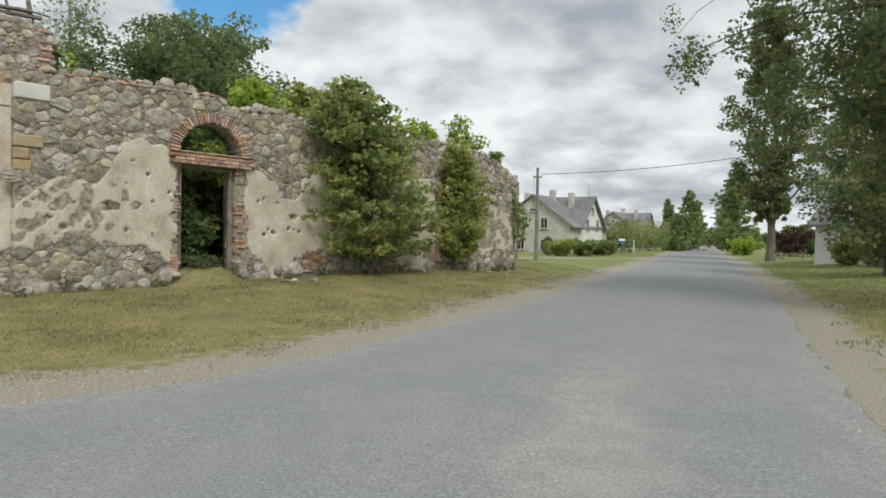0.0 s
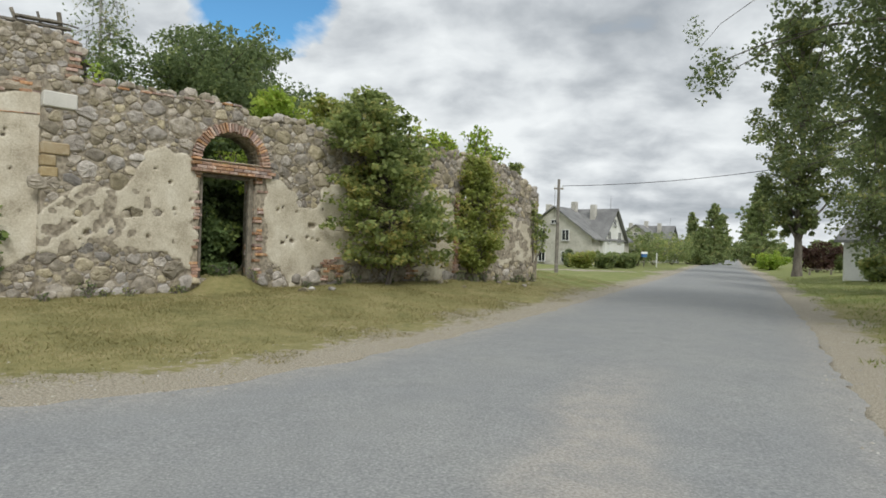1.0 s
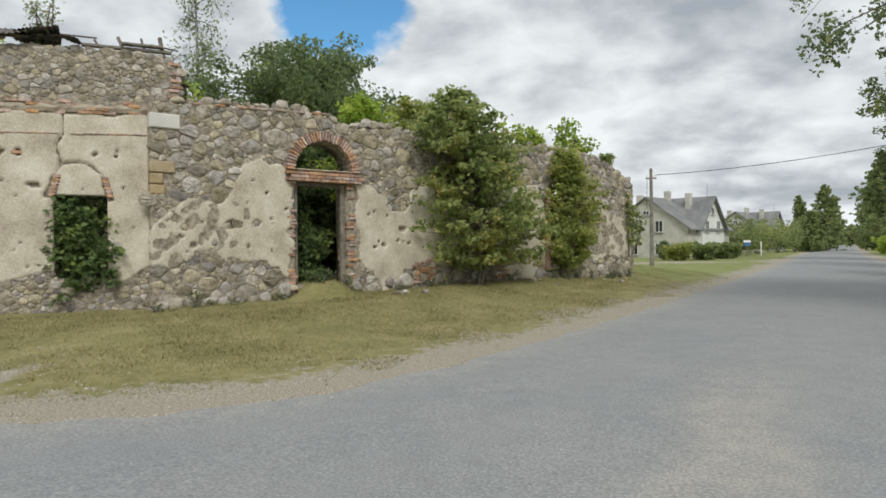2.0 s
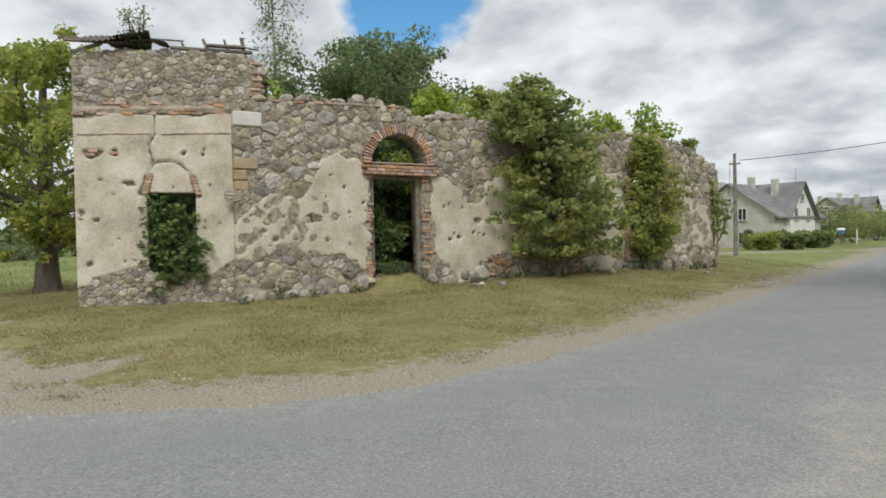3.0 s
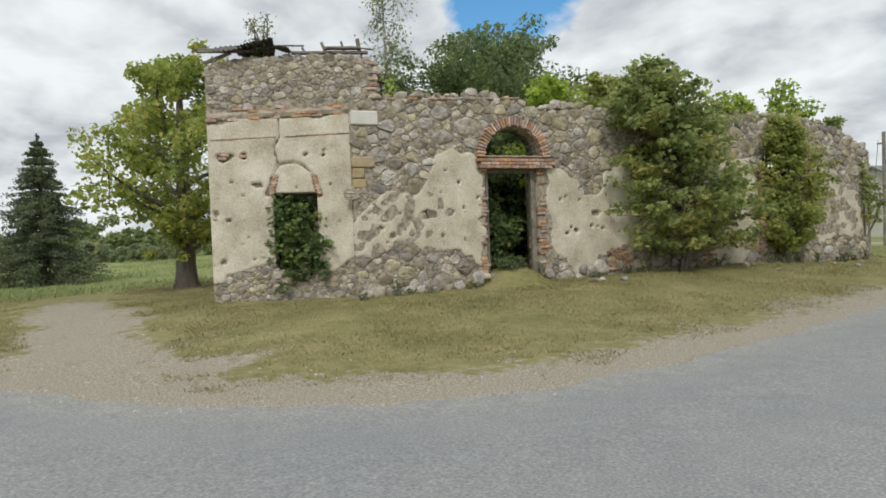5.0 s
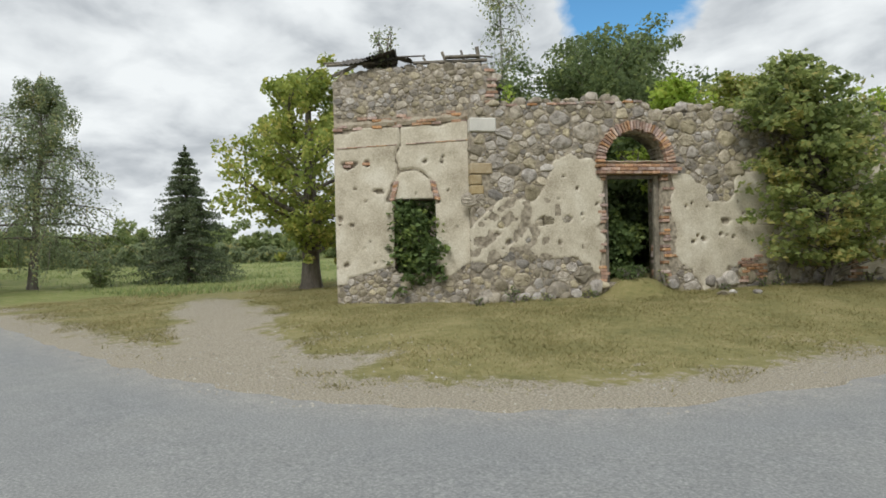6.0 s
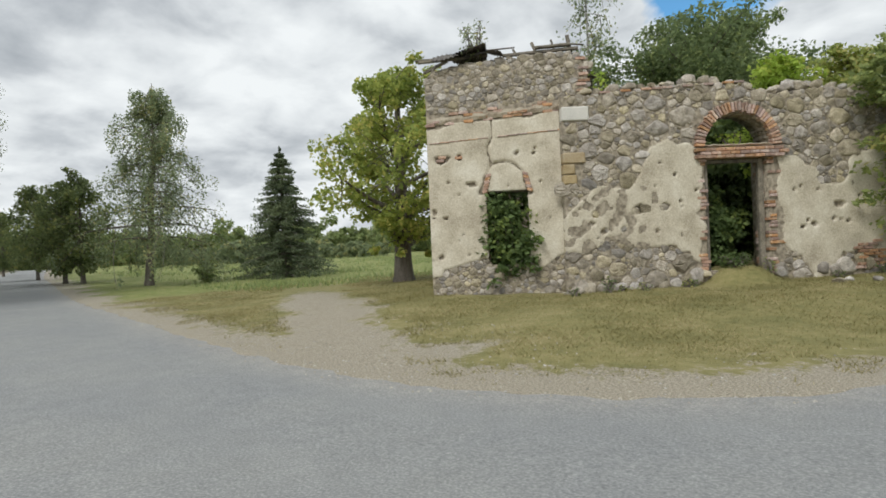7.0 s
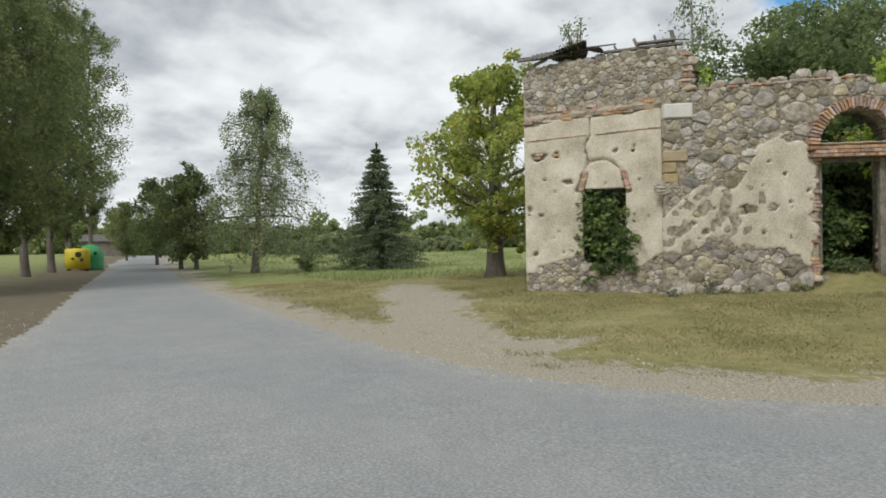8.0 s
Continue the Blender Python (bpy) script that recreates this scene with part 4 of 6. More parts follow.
for k, (s, h) in enumerate([(11.6, 1.1), (12.6, 1.0), (14.2, 1.6), (15.2, 1.0), (16.6, 0.4)]):
    shrub("wall_sapling", turned(in_ruin(s, 0.3, 4.75)), (0.25 + 0.35 * h, 0.3), h, "light green sapling rooted on the wall top", LEAF_YOUNG if k < 4 else LEAF_BUSH, 520, 0.13, 25 + k, 5, "sapling", "saplings on the wall top", clump=0.18)
shrub("wall_sapling", turned(in_ruin(0.95, 0.35, 4.85)), (0.2, 0.2), 0.9, "thin light green sapling rooted on the wall top", LEAF_YOUNG, 140, 0.1, 35, 3, "sapling", "saplings on the wall top", clump=0.12)
shrub("wall_sapling", turned(in_ruin(17.6, -0.05, 1.2)), (0.35, 0.2), 2.3, "yellow green creeper climbing the wall's broken end", LEAF_BUSH, 700, 0.12, 36, 4, "creeper", clump=0.16)
shrub("wall_birch", FRAME_WING @ pose(-2.0, 0.4, 6.0), (0.35, 0.25), 1.35, "thin birch sapling growing on the ruined wall top", LEAF_BIRCH, 420, 0.07, 37, 5, "sapling", clump=0.2)
tree("slim_birch", at(31.6, 27), 15.5, oval(0.85, 0.5, 1.0, 0.4), 0.1, "slim birch with hanging twigs behind the ruin", LEAF_BIRCH, BIRCHBARK, count=2200, leaf_size=0.12, seed=38, limbs=20, low=0.55, droop=0.9, clump=0.3)
# open ground beside the ruin
tree("lime_tree", at(49.5, 23), 8.2, oval(3.7, 0.16, 1.0, 0.36), 0.34, "broad lime tree with yellowing leaves beside the ruin", LEAF_OAK, count=17000, leaf_size=0.16, seed=37, limbs=30, low=0.22, clump=0.46)
spruce(at(59.7, 37), 7.5, 3.0)
tree("birch_tree", at(70.8, 36), 10.9, spire(3.4, 0.32), 0.2, "silver birch with hanging twigs beside the road", LEAF_BIRCH, BARK, count=26000, leaf_size=0.11, seed=33, limbs=44, lean=(0.03, 0.05), low=0.2, droop=0.8, clump=0.38)
for k, (b, d, h, w) in enumerate([(75.4, 45, 6.9, 2.1), (76.6, 47, 6.6, 1.9), (78.3, 58, 7.6, 2.0), (80.4, 80, 7.0, 1.6), (80.9, 125, 8.5, 2.4)]):
    tree("alder_tree", at(b, d), h, oval(w, 0.12, 1.0, 0.4), 0.14, "dark green alder beside the road", LEAF_DARK, count=6500, leaf_size=0.19, seed=40 + k, limbs=24, low=0.15, group="alders by the road")
for k, (b, d, h) in enumerate([(83.0, 66, 25), (84.6, 54, 22), (86.0, 46, 20), (87.8, 40, 18.5), (90.0, 35, 17), (92.2, 30, 15.5), (95.5, 27, 14)]):
    tree("roadside_birch", at(b, d), h, oval(2.9, 0.2, 1.0, 0.42), 0.22, "tall dark birch in the roadside row", LEAF_DARK, BARK, count=26000, leaf_size=0.15, seed=50 + k, limbs=48, low=0.17, droop=0.5, clump=0.5, group="roadside birch row", stems=2 if k % 3 == 1 else 1)
# along the road beyond the ruin
for k, (b, d, h, w) in enumerate([(-25.8, 92, 12.6, 3.1), (-25.2, 125, 14, 3.4), (-24.8, 180, 15, 3.6), (-22.1, 120, 11.5, 2.7), (-22.6, 170, 13, 3.0), (-21.2, 112, 6.5, 2.0), (-20.3, 125, 10, 1.3)]):
    tree("roadside_poplar", at(b, d), h, cone(w), 0.25, "pointed green poplar lining the road", LEAF_FAR, count=12000, leaf_size=0.28, seed=60 + k, limbs=60, low=0.05, clump=0.42, group="roadside poplars")
tree("maple_tree", at(-28.6, 60), 24, oval(3.5, 0.16, 1.0, 0.45), 0.36, "tall slender maple beside the road", LEAF_DARK, count=24000, leaf_size=0.27, seed=71, limbs=48, low=0.17, clump=0.6)
tree("maple_tree", at(-36.5, 42), 17, oval(3.8, 0.06, 1.0, 0.45), 0.35, "broad maple standing on the grass verge", LEAF_DARK, count=20000, leaf_size=0.2, seed=75, limbs=40, low=0.08, clump=0.6)
tree("verge_birch", at(-44.5, 19), 14.5, oval(6.6, 0.2, 1.0, 0.55), 0.26, "large birch overhanging the verge", LEAF_OVERHANG, count=80000, leaf_size=0.12, seed=73, limbs=70, low=0.26, clump=0.46, droop=0.5)
tree("maple_tree", at(-37.0, 33), 9.5, oval(3.4, 0.08, 1.0, 0.45), 0.22, "young maple with low branches on the verge", LEAF_DARK, count=17000, leaf_size=0.16, seed=78, limbs=40, low=0.12, clump=0.45, droop=0.3)

# ---- houses and roadside things ----
def box(bm, x0, x1, y0, y1, z0, z1, bevel=0.0):
    vs = [bm.verts.new((x, y, z)) for x in (x0, x1) for y in (y0, y1) for z in (z0, z1)]
    quads = ((0, 1, 3, 2), (4, 6, 7, 5), (0, 4, 5, 1), (2, 3, 7, 6), (0, 2, 6, 4), (1, 5, 7, 3))
    faces = [bm.faces.new([vs[i] for i in q]) for q in quads]
    if bevel:
        edges = list({e for f in faces for e in f.edges})
        bmesh.ops.bevel(bm, geom=edges, offset=bevel, segments=1, affect="EDGES")


def block(name, material, parent, x0, x1, y0, y1, z0, z1, label="", bevel=0.0, m=None):
    bm = bmesh.new()
    box(bm, x0, x1, y0, y1, z0, z1, bevel)
    if m is not None:
        bmesh.ops.transform(bm, matrix=m, verts=bm.verts)
    return part(name, bm, material, parent, label)


def prism(bm, outline, a, b, along):
    """An outline in (across, z), drawn out from a to b along x or y."""
    put = (lambda c, t, z: (t, c, z)) if along == "x" else (lambda c, t, z: (c, t, z))
    lo, hi = [bm.verts.new(put(c, a, z)) for c, z in outline], [bm.verts.new(put(c, b, z)) for c, z in outline]
    n = len(outline)
    for i in range(n):
        bm.faces.new((lo[i], lo[(i + 1) % n], hi[(i + 1) % n], hi[i]))
    bm.faces.new(lo[::-1])
    bm.faces.new(hi)
    bmesh.ops.recalc_face_normals(bm, faces=bm.faces)


def window(parent, m, w, h, arched=False):
    """A recessed window in a wall: m puts its lower middle on the wall's face, facing -y."""
    bm = bmesh.new()
    box(bm, -w / 2, w / 2, -0.05, 0.06, 0, 0.07)
    box(bm, -w / 2, w / 2, -0.05, 0.06, h - 0.07, h)
    box(bm, -w / 2, -w / 2 + 0.07, -0.05, 0.06, 0.07, h - 0.07)
    box(bm, w / 2 - 0.07, w / 2, -0.05, 0.06, 0.07, h - 0.07)
    bmesh.ops.transform(bm, matrix=m, verts=bm.verts)
    win = part("window", bm, FRAME_WHITE, parent, "white painted window frame")
    block("pane", PANE, win, -w / 2 + 0.06, w / 2 - 0.06, -0.02, 0.0, 0.06, h - 0.06, "dark glass pane", m=m)
    block("mullion", FRAME_WHITE, win, -0.03, 0.03, -0.04, -0.018, 0.07, h - 0.07, m=m)
    block("sill", SLATE, win, -w / 2 - 0.08, w / 2 + 0.08, -0.14, -0.052, -0.06, -0.004, m=m)
    return win


def house(m, label):
    """A two-storey house with crossed gables. x along the front to the right corner at 0, y inwards."""
    ob = thing("house", m, label, "house", "houses beyond the ruin")
    W, D, E, R = 9.5, 8.0, 3.5, 6.9
    bm = bmesh.new()
    prism(bm, [(-W, -0.6), (0, -0.6), (0, E), (-W / 2, R), (-W, E)], 0, D + 3, "y")
    part("wall", bm, RENDER, ob, "stained grey rendered wall")
    bm = bmesh.new()
    prism(bm, [(2.2, -0.6), (8.6, -0.6), (8.6, E), (5.4, R - 0.05), (2.2, E)], -W / 2 + 0.1, 0.35, "x")
    part("side_gable", bm, WHITEWASH, ob, "whitewashed gable wall")
    bm = bmesh.new()
    k = (R - E) / (W / 2)
    for sgn in (-1, 1):
        prism(bm, [(-W / 2, R + 0.02), (-W / 2, R + 0.2), (-W / 2 + sgn * (W / 2 + 0.5), E - 0.5 * k + 0.2), (-W / 2 + sgn * (W / 2 + 0.5), E - 0.5 * k + 0.02)], -0.35, D + 3.3, "y")
    roof = part("roof", bm, SLATE, ob, "grey fibre cement roof")
    bm = bmesh.new()
    k = (R - E) / 3.2
    for sgn in (-1, 1):
        prism(bm, [(5.4, R - 0.02), (5.4, R + 0.16), (5.4 + sgn * 3.6, E - 0.4 * k + 0.16), (5.4 + sgn * 3.6, E - 0.4 * k - 0.02)], -W / 2, 0.8, "x")
    part("cross_roof", bm, SLATE, ob, "grey fibre cement roof")
    for x, y, h in ((-W / 2 - 1.6, 1.6, 7.4), (-W / 2 + 0.3, 4.5, 7.9), (-1.9, 4.4, 7.5)):
        c = block("chimney", RENDER, roof, x - 0.32, x + 0.32, y - 0.3, y + 0.3, 5.0, h, "rendered chimney stack", 0.03)
    for x, z, w, h in ((-6.25, 3.05, 0.95, 1.3), (-3.25, 3.05, 0.95, 1.3), (-6.25, 0.55, 0.95, 1.3), (-3.25, 0.55, 0.95, 1.3)):
        window(ob, pose(x, -0.03, z), w, h)
    window(ob, pose(-W / 2, -0.03, 5.0), 0.8, 0.5)
    for y, z in ((3.9, 3.0), (6.9, 3.0), (3.9, 0.6), (6.9, 0.6), (5.4, 5.0)):
        window(ob, pose(0.38, y, z, 0, 0, 90), 0.9, 1.3 if z < 5 else 0.8)
    tubes("drainpipe", [[(Vector((0.45, 2.4, -0.3)), 0.06), (Vector((0.45, 2.4, E)), 0.06)]], FRAME_WHITE, ob)
    tubes("aerial", [[(Vector((-0.2, 5.4, R)), 0.03), (Vector((-0.2, 5.4, R + 1.6)), 0.02)]], SLATE, ob, 5)
    return ob


turn_h = math.degrees(math.atan2(-0.588, 0.809))
first_house = house(pose(14.55, 68.5, -0.15, 0, 0, turn_h), "grey rendered two-storey house with crossed gables")
second_house = copy_thing(first_house, pose(36.0, 112.0, 0.1, 0, 0, turn_h))
tagged(second_house, "grey rendered house with crossed gables behind hedges")


def roadside_house():
    p = at(-41.0, 50)
    ob = thing("white_house", Matrix.Translation(p) @ pose(0, 0, 0, 0, 0, -52), "low white house half hidden by maple branches", "house")
    bm = bmesh.new()
    prism(bm, [(-4, -0.6), (4, -0.6), (4, 2.7), (0, 5.2), (-4, 2.7)], -7, 7, "x")
    part("wall", bm, WHITEWASH, ob)
    bm = bmesh.new()
    for sgn in (-1, 1):
        prism(bm, [(0, 5.22), (0, 5.4), (sgn * 4.5, 2.58), (sgn * 4.5, 2.4)], -7.4, 7.4, "x")
    part("roof", bm, SLATE, ob)
    for x in (-5, -2, 4.6):
        window(ob, pose(x, -4.03, 0.9), 1.1, 1.3)
    block("door", PANE, ob, 0.8, 1.9, -4.08, -4.0, -0.1, 2.1, "dark panelled door")
    block("chimney", RENDER, ob, -0.4, 0.4, -0.3, 0.3, 4.6, 6.2)


roadside_house()


def wooden_pole():
    p = at(-9.05, 46)
    ob = thing("utility_pole", Matrix.Translation(p), "weathered grey wooden utility pole beside the ruin", "pole")
    h = 7.0 - p.z
    tubes("post", [[(Vector((0, 0, -0.2)), 0.15), (Vector((0, 0, h)), 0.10)]], WOOD, ob, 10)
    block("crossarm", WOOD, ob, -0.35, 0.35, -0.05, 0.05, h - 0.75, h - 0.65)
    for x in (-0.28, 0.28):
        tubes("insulator", [[(Vector((x, 0, h - 0.65)), 0.03), (Vector((x, 0, h - 0.5)), 0.045), (Vector((x, 0, h - 0.45)), 0.02)]], FRAME_WHITE, ob, 6)
    a, b = p + Vector((0.28, 0, h - 0.48)), at(-33, 52, 8.8)
    pts = [(a.lerp(b, t) - Vector((0, 0, 0.5 * 4 * t * (1 - t))), 0.022) for t in (i / 16 for i in range(17))]
    tagged(tubes("overhead_wire", [pts], RUBBER, None, 5), "black overhead wire strung across the road", "wire")
    a2, b2 = p + Vector((-0.28, 0, h - 0.48)), Vector((11.0, 73.0, 5.6))
    pts = [(a2.lerp(b2, t) - Vector((0, 0, 0.3 * 4 * t * (1 - t))), 0.018) for t in (i / 10 for i in range(11))]
    tagged(tubes("overhead_wire", [pts], RUBBER, None, 5), "black overhead wire running to the house", "wire")


wooden_pole()


def yellow_bin():
    ob = thing("recycling_container", Matrix.Translation(at(84.15, 50)) @ pose(0, 0, 0, 0, 0, 82), "yellow plastic recycling container on the verge", "container", "recycling containers")
    bm = bmesh.new()
    prism(bm, [(-0.55, 0.12), (0.55, 0.12), (0.62, 1.25), (0.45, 1.55), (-0.45, 1.55), (-0.62, 1.25)], -0.75, 0.75, "x")
    bmesh.ops.bevel(bm, geom=list(bm.edges), offset=0.06, segments=2, affect="EDGES")
    part("body", bm, YELLOW, ob, smooth=True)
    for x, z, r in ((0.05, 1.12, 0.2), (-0.3, 0.85, 0.09), (0.25, 0.75, 0.12)):
        bm = bmesh.new()
        bmesh.ops.create_cone(bm, cap_ends=True, segments=14, radius1=r, radius2=r * 0.9, depth=0.05, matrix=pose(x, -0.63, z, 90))
        part("slot", bm, RUBBER, ob, "dark round filling hole")
    for x in (-0.55, 0.55):
        block("foot", RUBBER, ob, x - 0.1, x + 0.1, -0.4, 0.4, -0.05, 0.13)


def green_bin():
    ob = thing("recycling_container", Matrix.Translation(at(83.25, 51.5)) @ pose(0, 0, 0, 0, 0, 82), "green domed recycling container on the verge", "container", "recycling containers")
    bm = bmesh.new()
    bmesh.ops.create_uvsphere(bm, u_segments=20, v_segments=12, radius=1.0)
    for v in bm.verts:
        z = v.co.z
        v.co = Vector((v.co.x * 0.85, v.co.y * 0.85, 0.95 + 0.9 * z)) if z > 0 else Vector((v.co.x * 0.85 / max(0.2, math.sqrt(1 - z * z + 1e-6)), v.co.y * 0.85 / max(0.2, math.sqrt(1 - z * z + 1e-6)), 0.95 + 0.92 * z))
    part("body", bm, GREEN, ob, smooth=True)
    for x in (-0.3, 0.3):
        bm = bmesh.new()
        bmesh.ops.create_cone(bm, cap_ends=True, segments=12, radius1=0.13, radius2=0.12, depth=0.08, matrix=pose(x, -0.78, 1.2, 90))
        part("slot", bm, RUBBER, ob, "dark round filling hole")


yellow_bin()
green_bin()


def shed():
    ob = thing("shed", Matrix.Translation(at(82.0, 120)) @ pose(0, 0, 0, 0, 0, 80), "dark weathered wooden shed at the road's far end", "shed")
    bm = bmesh.new()
    prism(bm, [(-2.5, -0.3), (2.5, -0.3), (2.5, 2.4), (0, 3.4), (-2.5, 2.4)], -3, 3, "x")
    part("wall", bm, WOOD, ob)
    bm = bmesh.new()
    for sgn in (-1, 1):
        prism(bm, [(0, 3.42), (0, 3.55), (sgn * 2.9, 2.4), (sgn * 2.9, 2.27)], -3.3, 3.3, "x")
    part("roof", bm, SHEET, ob)
    block("door", WOOD, ob, -0.8, 0.8, -2.56, -2.5, -0.1, 2.0)


shed()


def mail_post():
    ob = thing("mailbox", Matrix.Translation(at(-16.55, 78)), "small blue and white mailbox on a post", "mailbox")
    tubes("post", [[(Vector((0, 0, -0.2)), 0.06), (Vector((0, 0, 1.2)), 0.06)]], WOOD, ob)
    block("box", BLUE, ob, -0.3, 0.3, -0.2, 0.2, 1.2, 1.6, bevel=0.03)
    bm = bmesh.new()
    prism(bm, [(-0.26, 1.605), (0.26, 1.605), (0, 1.85)], -0.36, 0.36, "x")
    part("lid", bm, FRAME_WHITE, ob, "white pitched lid")
    mk = thing("marker_post", Matrix.Translation(at(-17.6, 80)), "white roadside marker post in the grass", "post")
    tubes("post", [[(Vector((0, 0, -0.1)), 0.07), (Vector((0, 0, 1.6)), 0.07), (Vector((0, 0, 1.7)), 0.02)]], FRAME_WHITE, mk)


mail_post()


def bench():
    ob = thing("bench", Matrix.Translation(at(-30.2, 62)) @ pose(0, 0, 0, 0, 0, -28), "plain wooden bench on the grass under the maple", "bench")
    block("seat", WOOD, ob, -1.0, 1.0, -0.22, 0.22, 0.42, 0.5, bevel=0.02)
    for x in (-0.8, 0.8):
        block("leg", WOOD, ob, x - 0.08, x + 0.08, -0.2, 0.2, -0.1, 0.418)


bench()
for k, (b, d, w, h, leaf, lab) in enumerate([
        (-11.2, 60, 1.2, 1.7, LEAF_OLIVE, "round grey green bush before the house"), (-13.2, 62, 1.3, 1.6, LEAF_FAR, "round green bush before the house"),
        (-14.9, 66, 1.7, 1.8, LEAF_FAR, "broad green bush by the drive"), (-15.9, 84, 3.0, 4.6, LEAF_FAR, "tall garden hedge by the road"),
        (-17.3, 92, 3.6, 4.8, LEAF_BUSH, "tall garden hedge by the road"), (-18.8, 105, 4.0, 5.0, LEAF_FAR, "tall garden hedge by the road"),
        (-20.0, 118, 3.6, 5.0, LEAF_BUSH, "tall garden hedge by the road"), (-16.6, 125, 4.0, 6.5, LEAF_FAR, "tall garden hedge behind the houses"),
        (-26.4, 84, 1.8, 2.2, LEAF_YOUNG, "low green bush on the verge"), (-29.9, 70, 2.2, 2.8, PURPLE, "dark purple barberry bush near the bench"),
        (-32.0, 72, 2.5, 2.6, LEAF_FAR, "green bush before the white house"), (-10.0, 63, 0.45, 1.8, LEAF_BIRCH, "small young tree before the house"),
        (-34.0, 46, 0.9, 1.6, LEAF_BUSH, "small green bush on the verge")]):
    shrub("garden_bush", at(b, d), (w, w), h, lab, leaf, 5000, 0.2, 80 + k, 9, "bush", "bushes along the road", clump=0.14 * w + 0.12)
shrub("meadow_weed", at(66.3, 36), (0.9, 0.5), 1.1, "tall weeds standing in the meadow", LEAF_FAR, 1500, 0.1, 95, 8, "weeds", clump=0.2)


def far_woods(name, bearings, distance, height, leaf, seed, label):
    rng = random.Random(seed)
    clumps = []
    for i in range(int((bearings[1] - bearings[0]) * 5)):
        b = rng.uniform(*bearings)
        d = distance * rng.uniform(0.9, 1.25)
        h = height * (0.75 + 0.35 * math.sin(b * 1.3 + seed) * math.sin(b * 0.47) + rng.uniform(-0.15, 0.2))
        p = at(b, d)
        for j in range(5):
            r = h * rng.uniform(0.16, 0.3)
            clumps.append((p + Vector((rng.uniform(-0.4, 0.4) * h, rng.uniform(-0.4, 0.4) * h, h * (j + 0.4) / 5)), (r, r, r * 0.8), 110))
    ob = leaf_cloud(name, clumps, distance / 190, leaf, None, seed, label="")
    return tagged(ob, label, "woods", kind="stuff")


far_woods("distant_woods", (44, 80), 130, 6.2, LEAF_FAR, 3, "distant green trees and willows along the meadow")
far_woods("meadow_scrub", (50, 70), 95, 2.6, LEAF_BIRCH, 4, "light green scrub at the meadow's edge")
far_woods("roadend_woods", (78, 100), 170, 9, LEAF_FAR, 5, "distant green trees beyond the road's bend")
far_woods("horizon_woods", (-48, 2), 330, 9, LEAF_FAR, 6, "distant woods behind the houses")

# ---- timber and sheet left on the wing's top ----
def plank(parent, a, b, w, h, name="plank"):
    a, b = Vector(a), Vector(b)
    d = b - a
    bm = bmesh.new()
    box(bm, 0, d.length, -w / 2, w / 2, -h / 2, h / 2, 0.008)
    bmesh.ops.transform(bm, matrix=Matrix.Translation(a) @ d.to_track_quat("X", "Z").to_matrix().to_4x4(), verts=bm.verts)
    return part(name, bm, WOOD, parent)


remains = thing("roof_remains", FRAME_WING @ pose(0, 0.15, 0), "collapsed roof boards and rusted sheet on the wall top", "roof remains")
for a, b, w, h in [((-3.45, -0.15, 6.18), (-1.7, 0.2, 6.32), 0.12, 0.05), ((-3.55, 0.0, 6.28), (-2.4, 0.2, 6.34), 0.08, 0.04), ((-3.35, 0.1, 5.98), (-2.7, -0.1, 6.18), 0.07, 0.07), ((-3.2, -0.1, 5.8), (-3.0, 0.0, 6.12), 0.06, 0.06),
                   ((-2.1, 0.1, 6.42), (-1.0, 0.15, 6.45), 0.05, 0.03), ((-1.3, 0.0, 6.22), (0.55, 0.05, 6.27), 0.14, 0.06), ((-0.95, 0.05, 6.2), (-1.05, 0.05, 6.38), 0.06, 0.05), ((-0.45, 0.1, 6.2), (-0.58, 0.1, 6.52), 0.08, 0.07),
                   ((-0.5, -0.05, 6.33), (0.35, 0.0, 6.36), 0.18, 0.05), ((-0.02, 0.1, 6.25), (-0.1, 0.1, 6.55), 0.06, 0.05), ((0.38, 0.1, 6.1), (0.30, 0.1, 6.62), 0.10, 0.09), ((0.1, 0.0, 6.4), (0.7, 0.05, 6.34), 0.05, 0.03),
                   ((0.80, 0.2, 5.9), (0.86, 0.2, 5.15), 0.10, 0.09), ((0.78, 0.15, 5.6), (0.92, 0.25, 5.55), 0.2, 0.05)]:
    plank(remains, a, b, w, h)


def sheet(m, w, d, seed):
    bm = bmesh.new()
    n = 60
    rows = []
    for j in range(3):
        rows.append([[bm.verts.new((w * i / n, d * (j - 1) / 2, 0.016 * math.sin(i * 1.26) + 0.12 * math.sin(i / n * 3.0 + seed) * (j - 1) + o)) for i in range(n + 1)] for o in (0, 0.01)])
    for j in range(2):
        for i in range(n):
            for o in (0, 1):
                bm.faces.new((rows[j][o][i], rows[j][o][i + 1], rows[j + 1][o][i + 1], rows[j + 1][o][i]))
    bmesh.ops.transform(bm, matrix=m, verts=bm.verts)
    return part("roofing_sheet", bm, SHEET, remains, "rusted corrugated sheet")


sheet(pose(-3.1, -0.05, 6.26, 8, -7, 3), 1.4, 0.8, 1)
sheet(pose(-2.2, 0.05, 6.42, 25, 10, -6), 0.9, 0.6, 2)
sheet(pose(-2.6, 0.2, 6.32, -10, -3, 10), 0.9, 0.5, 3)

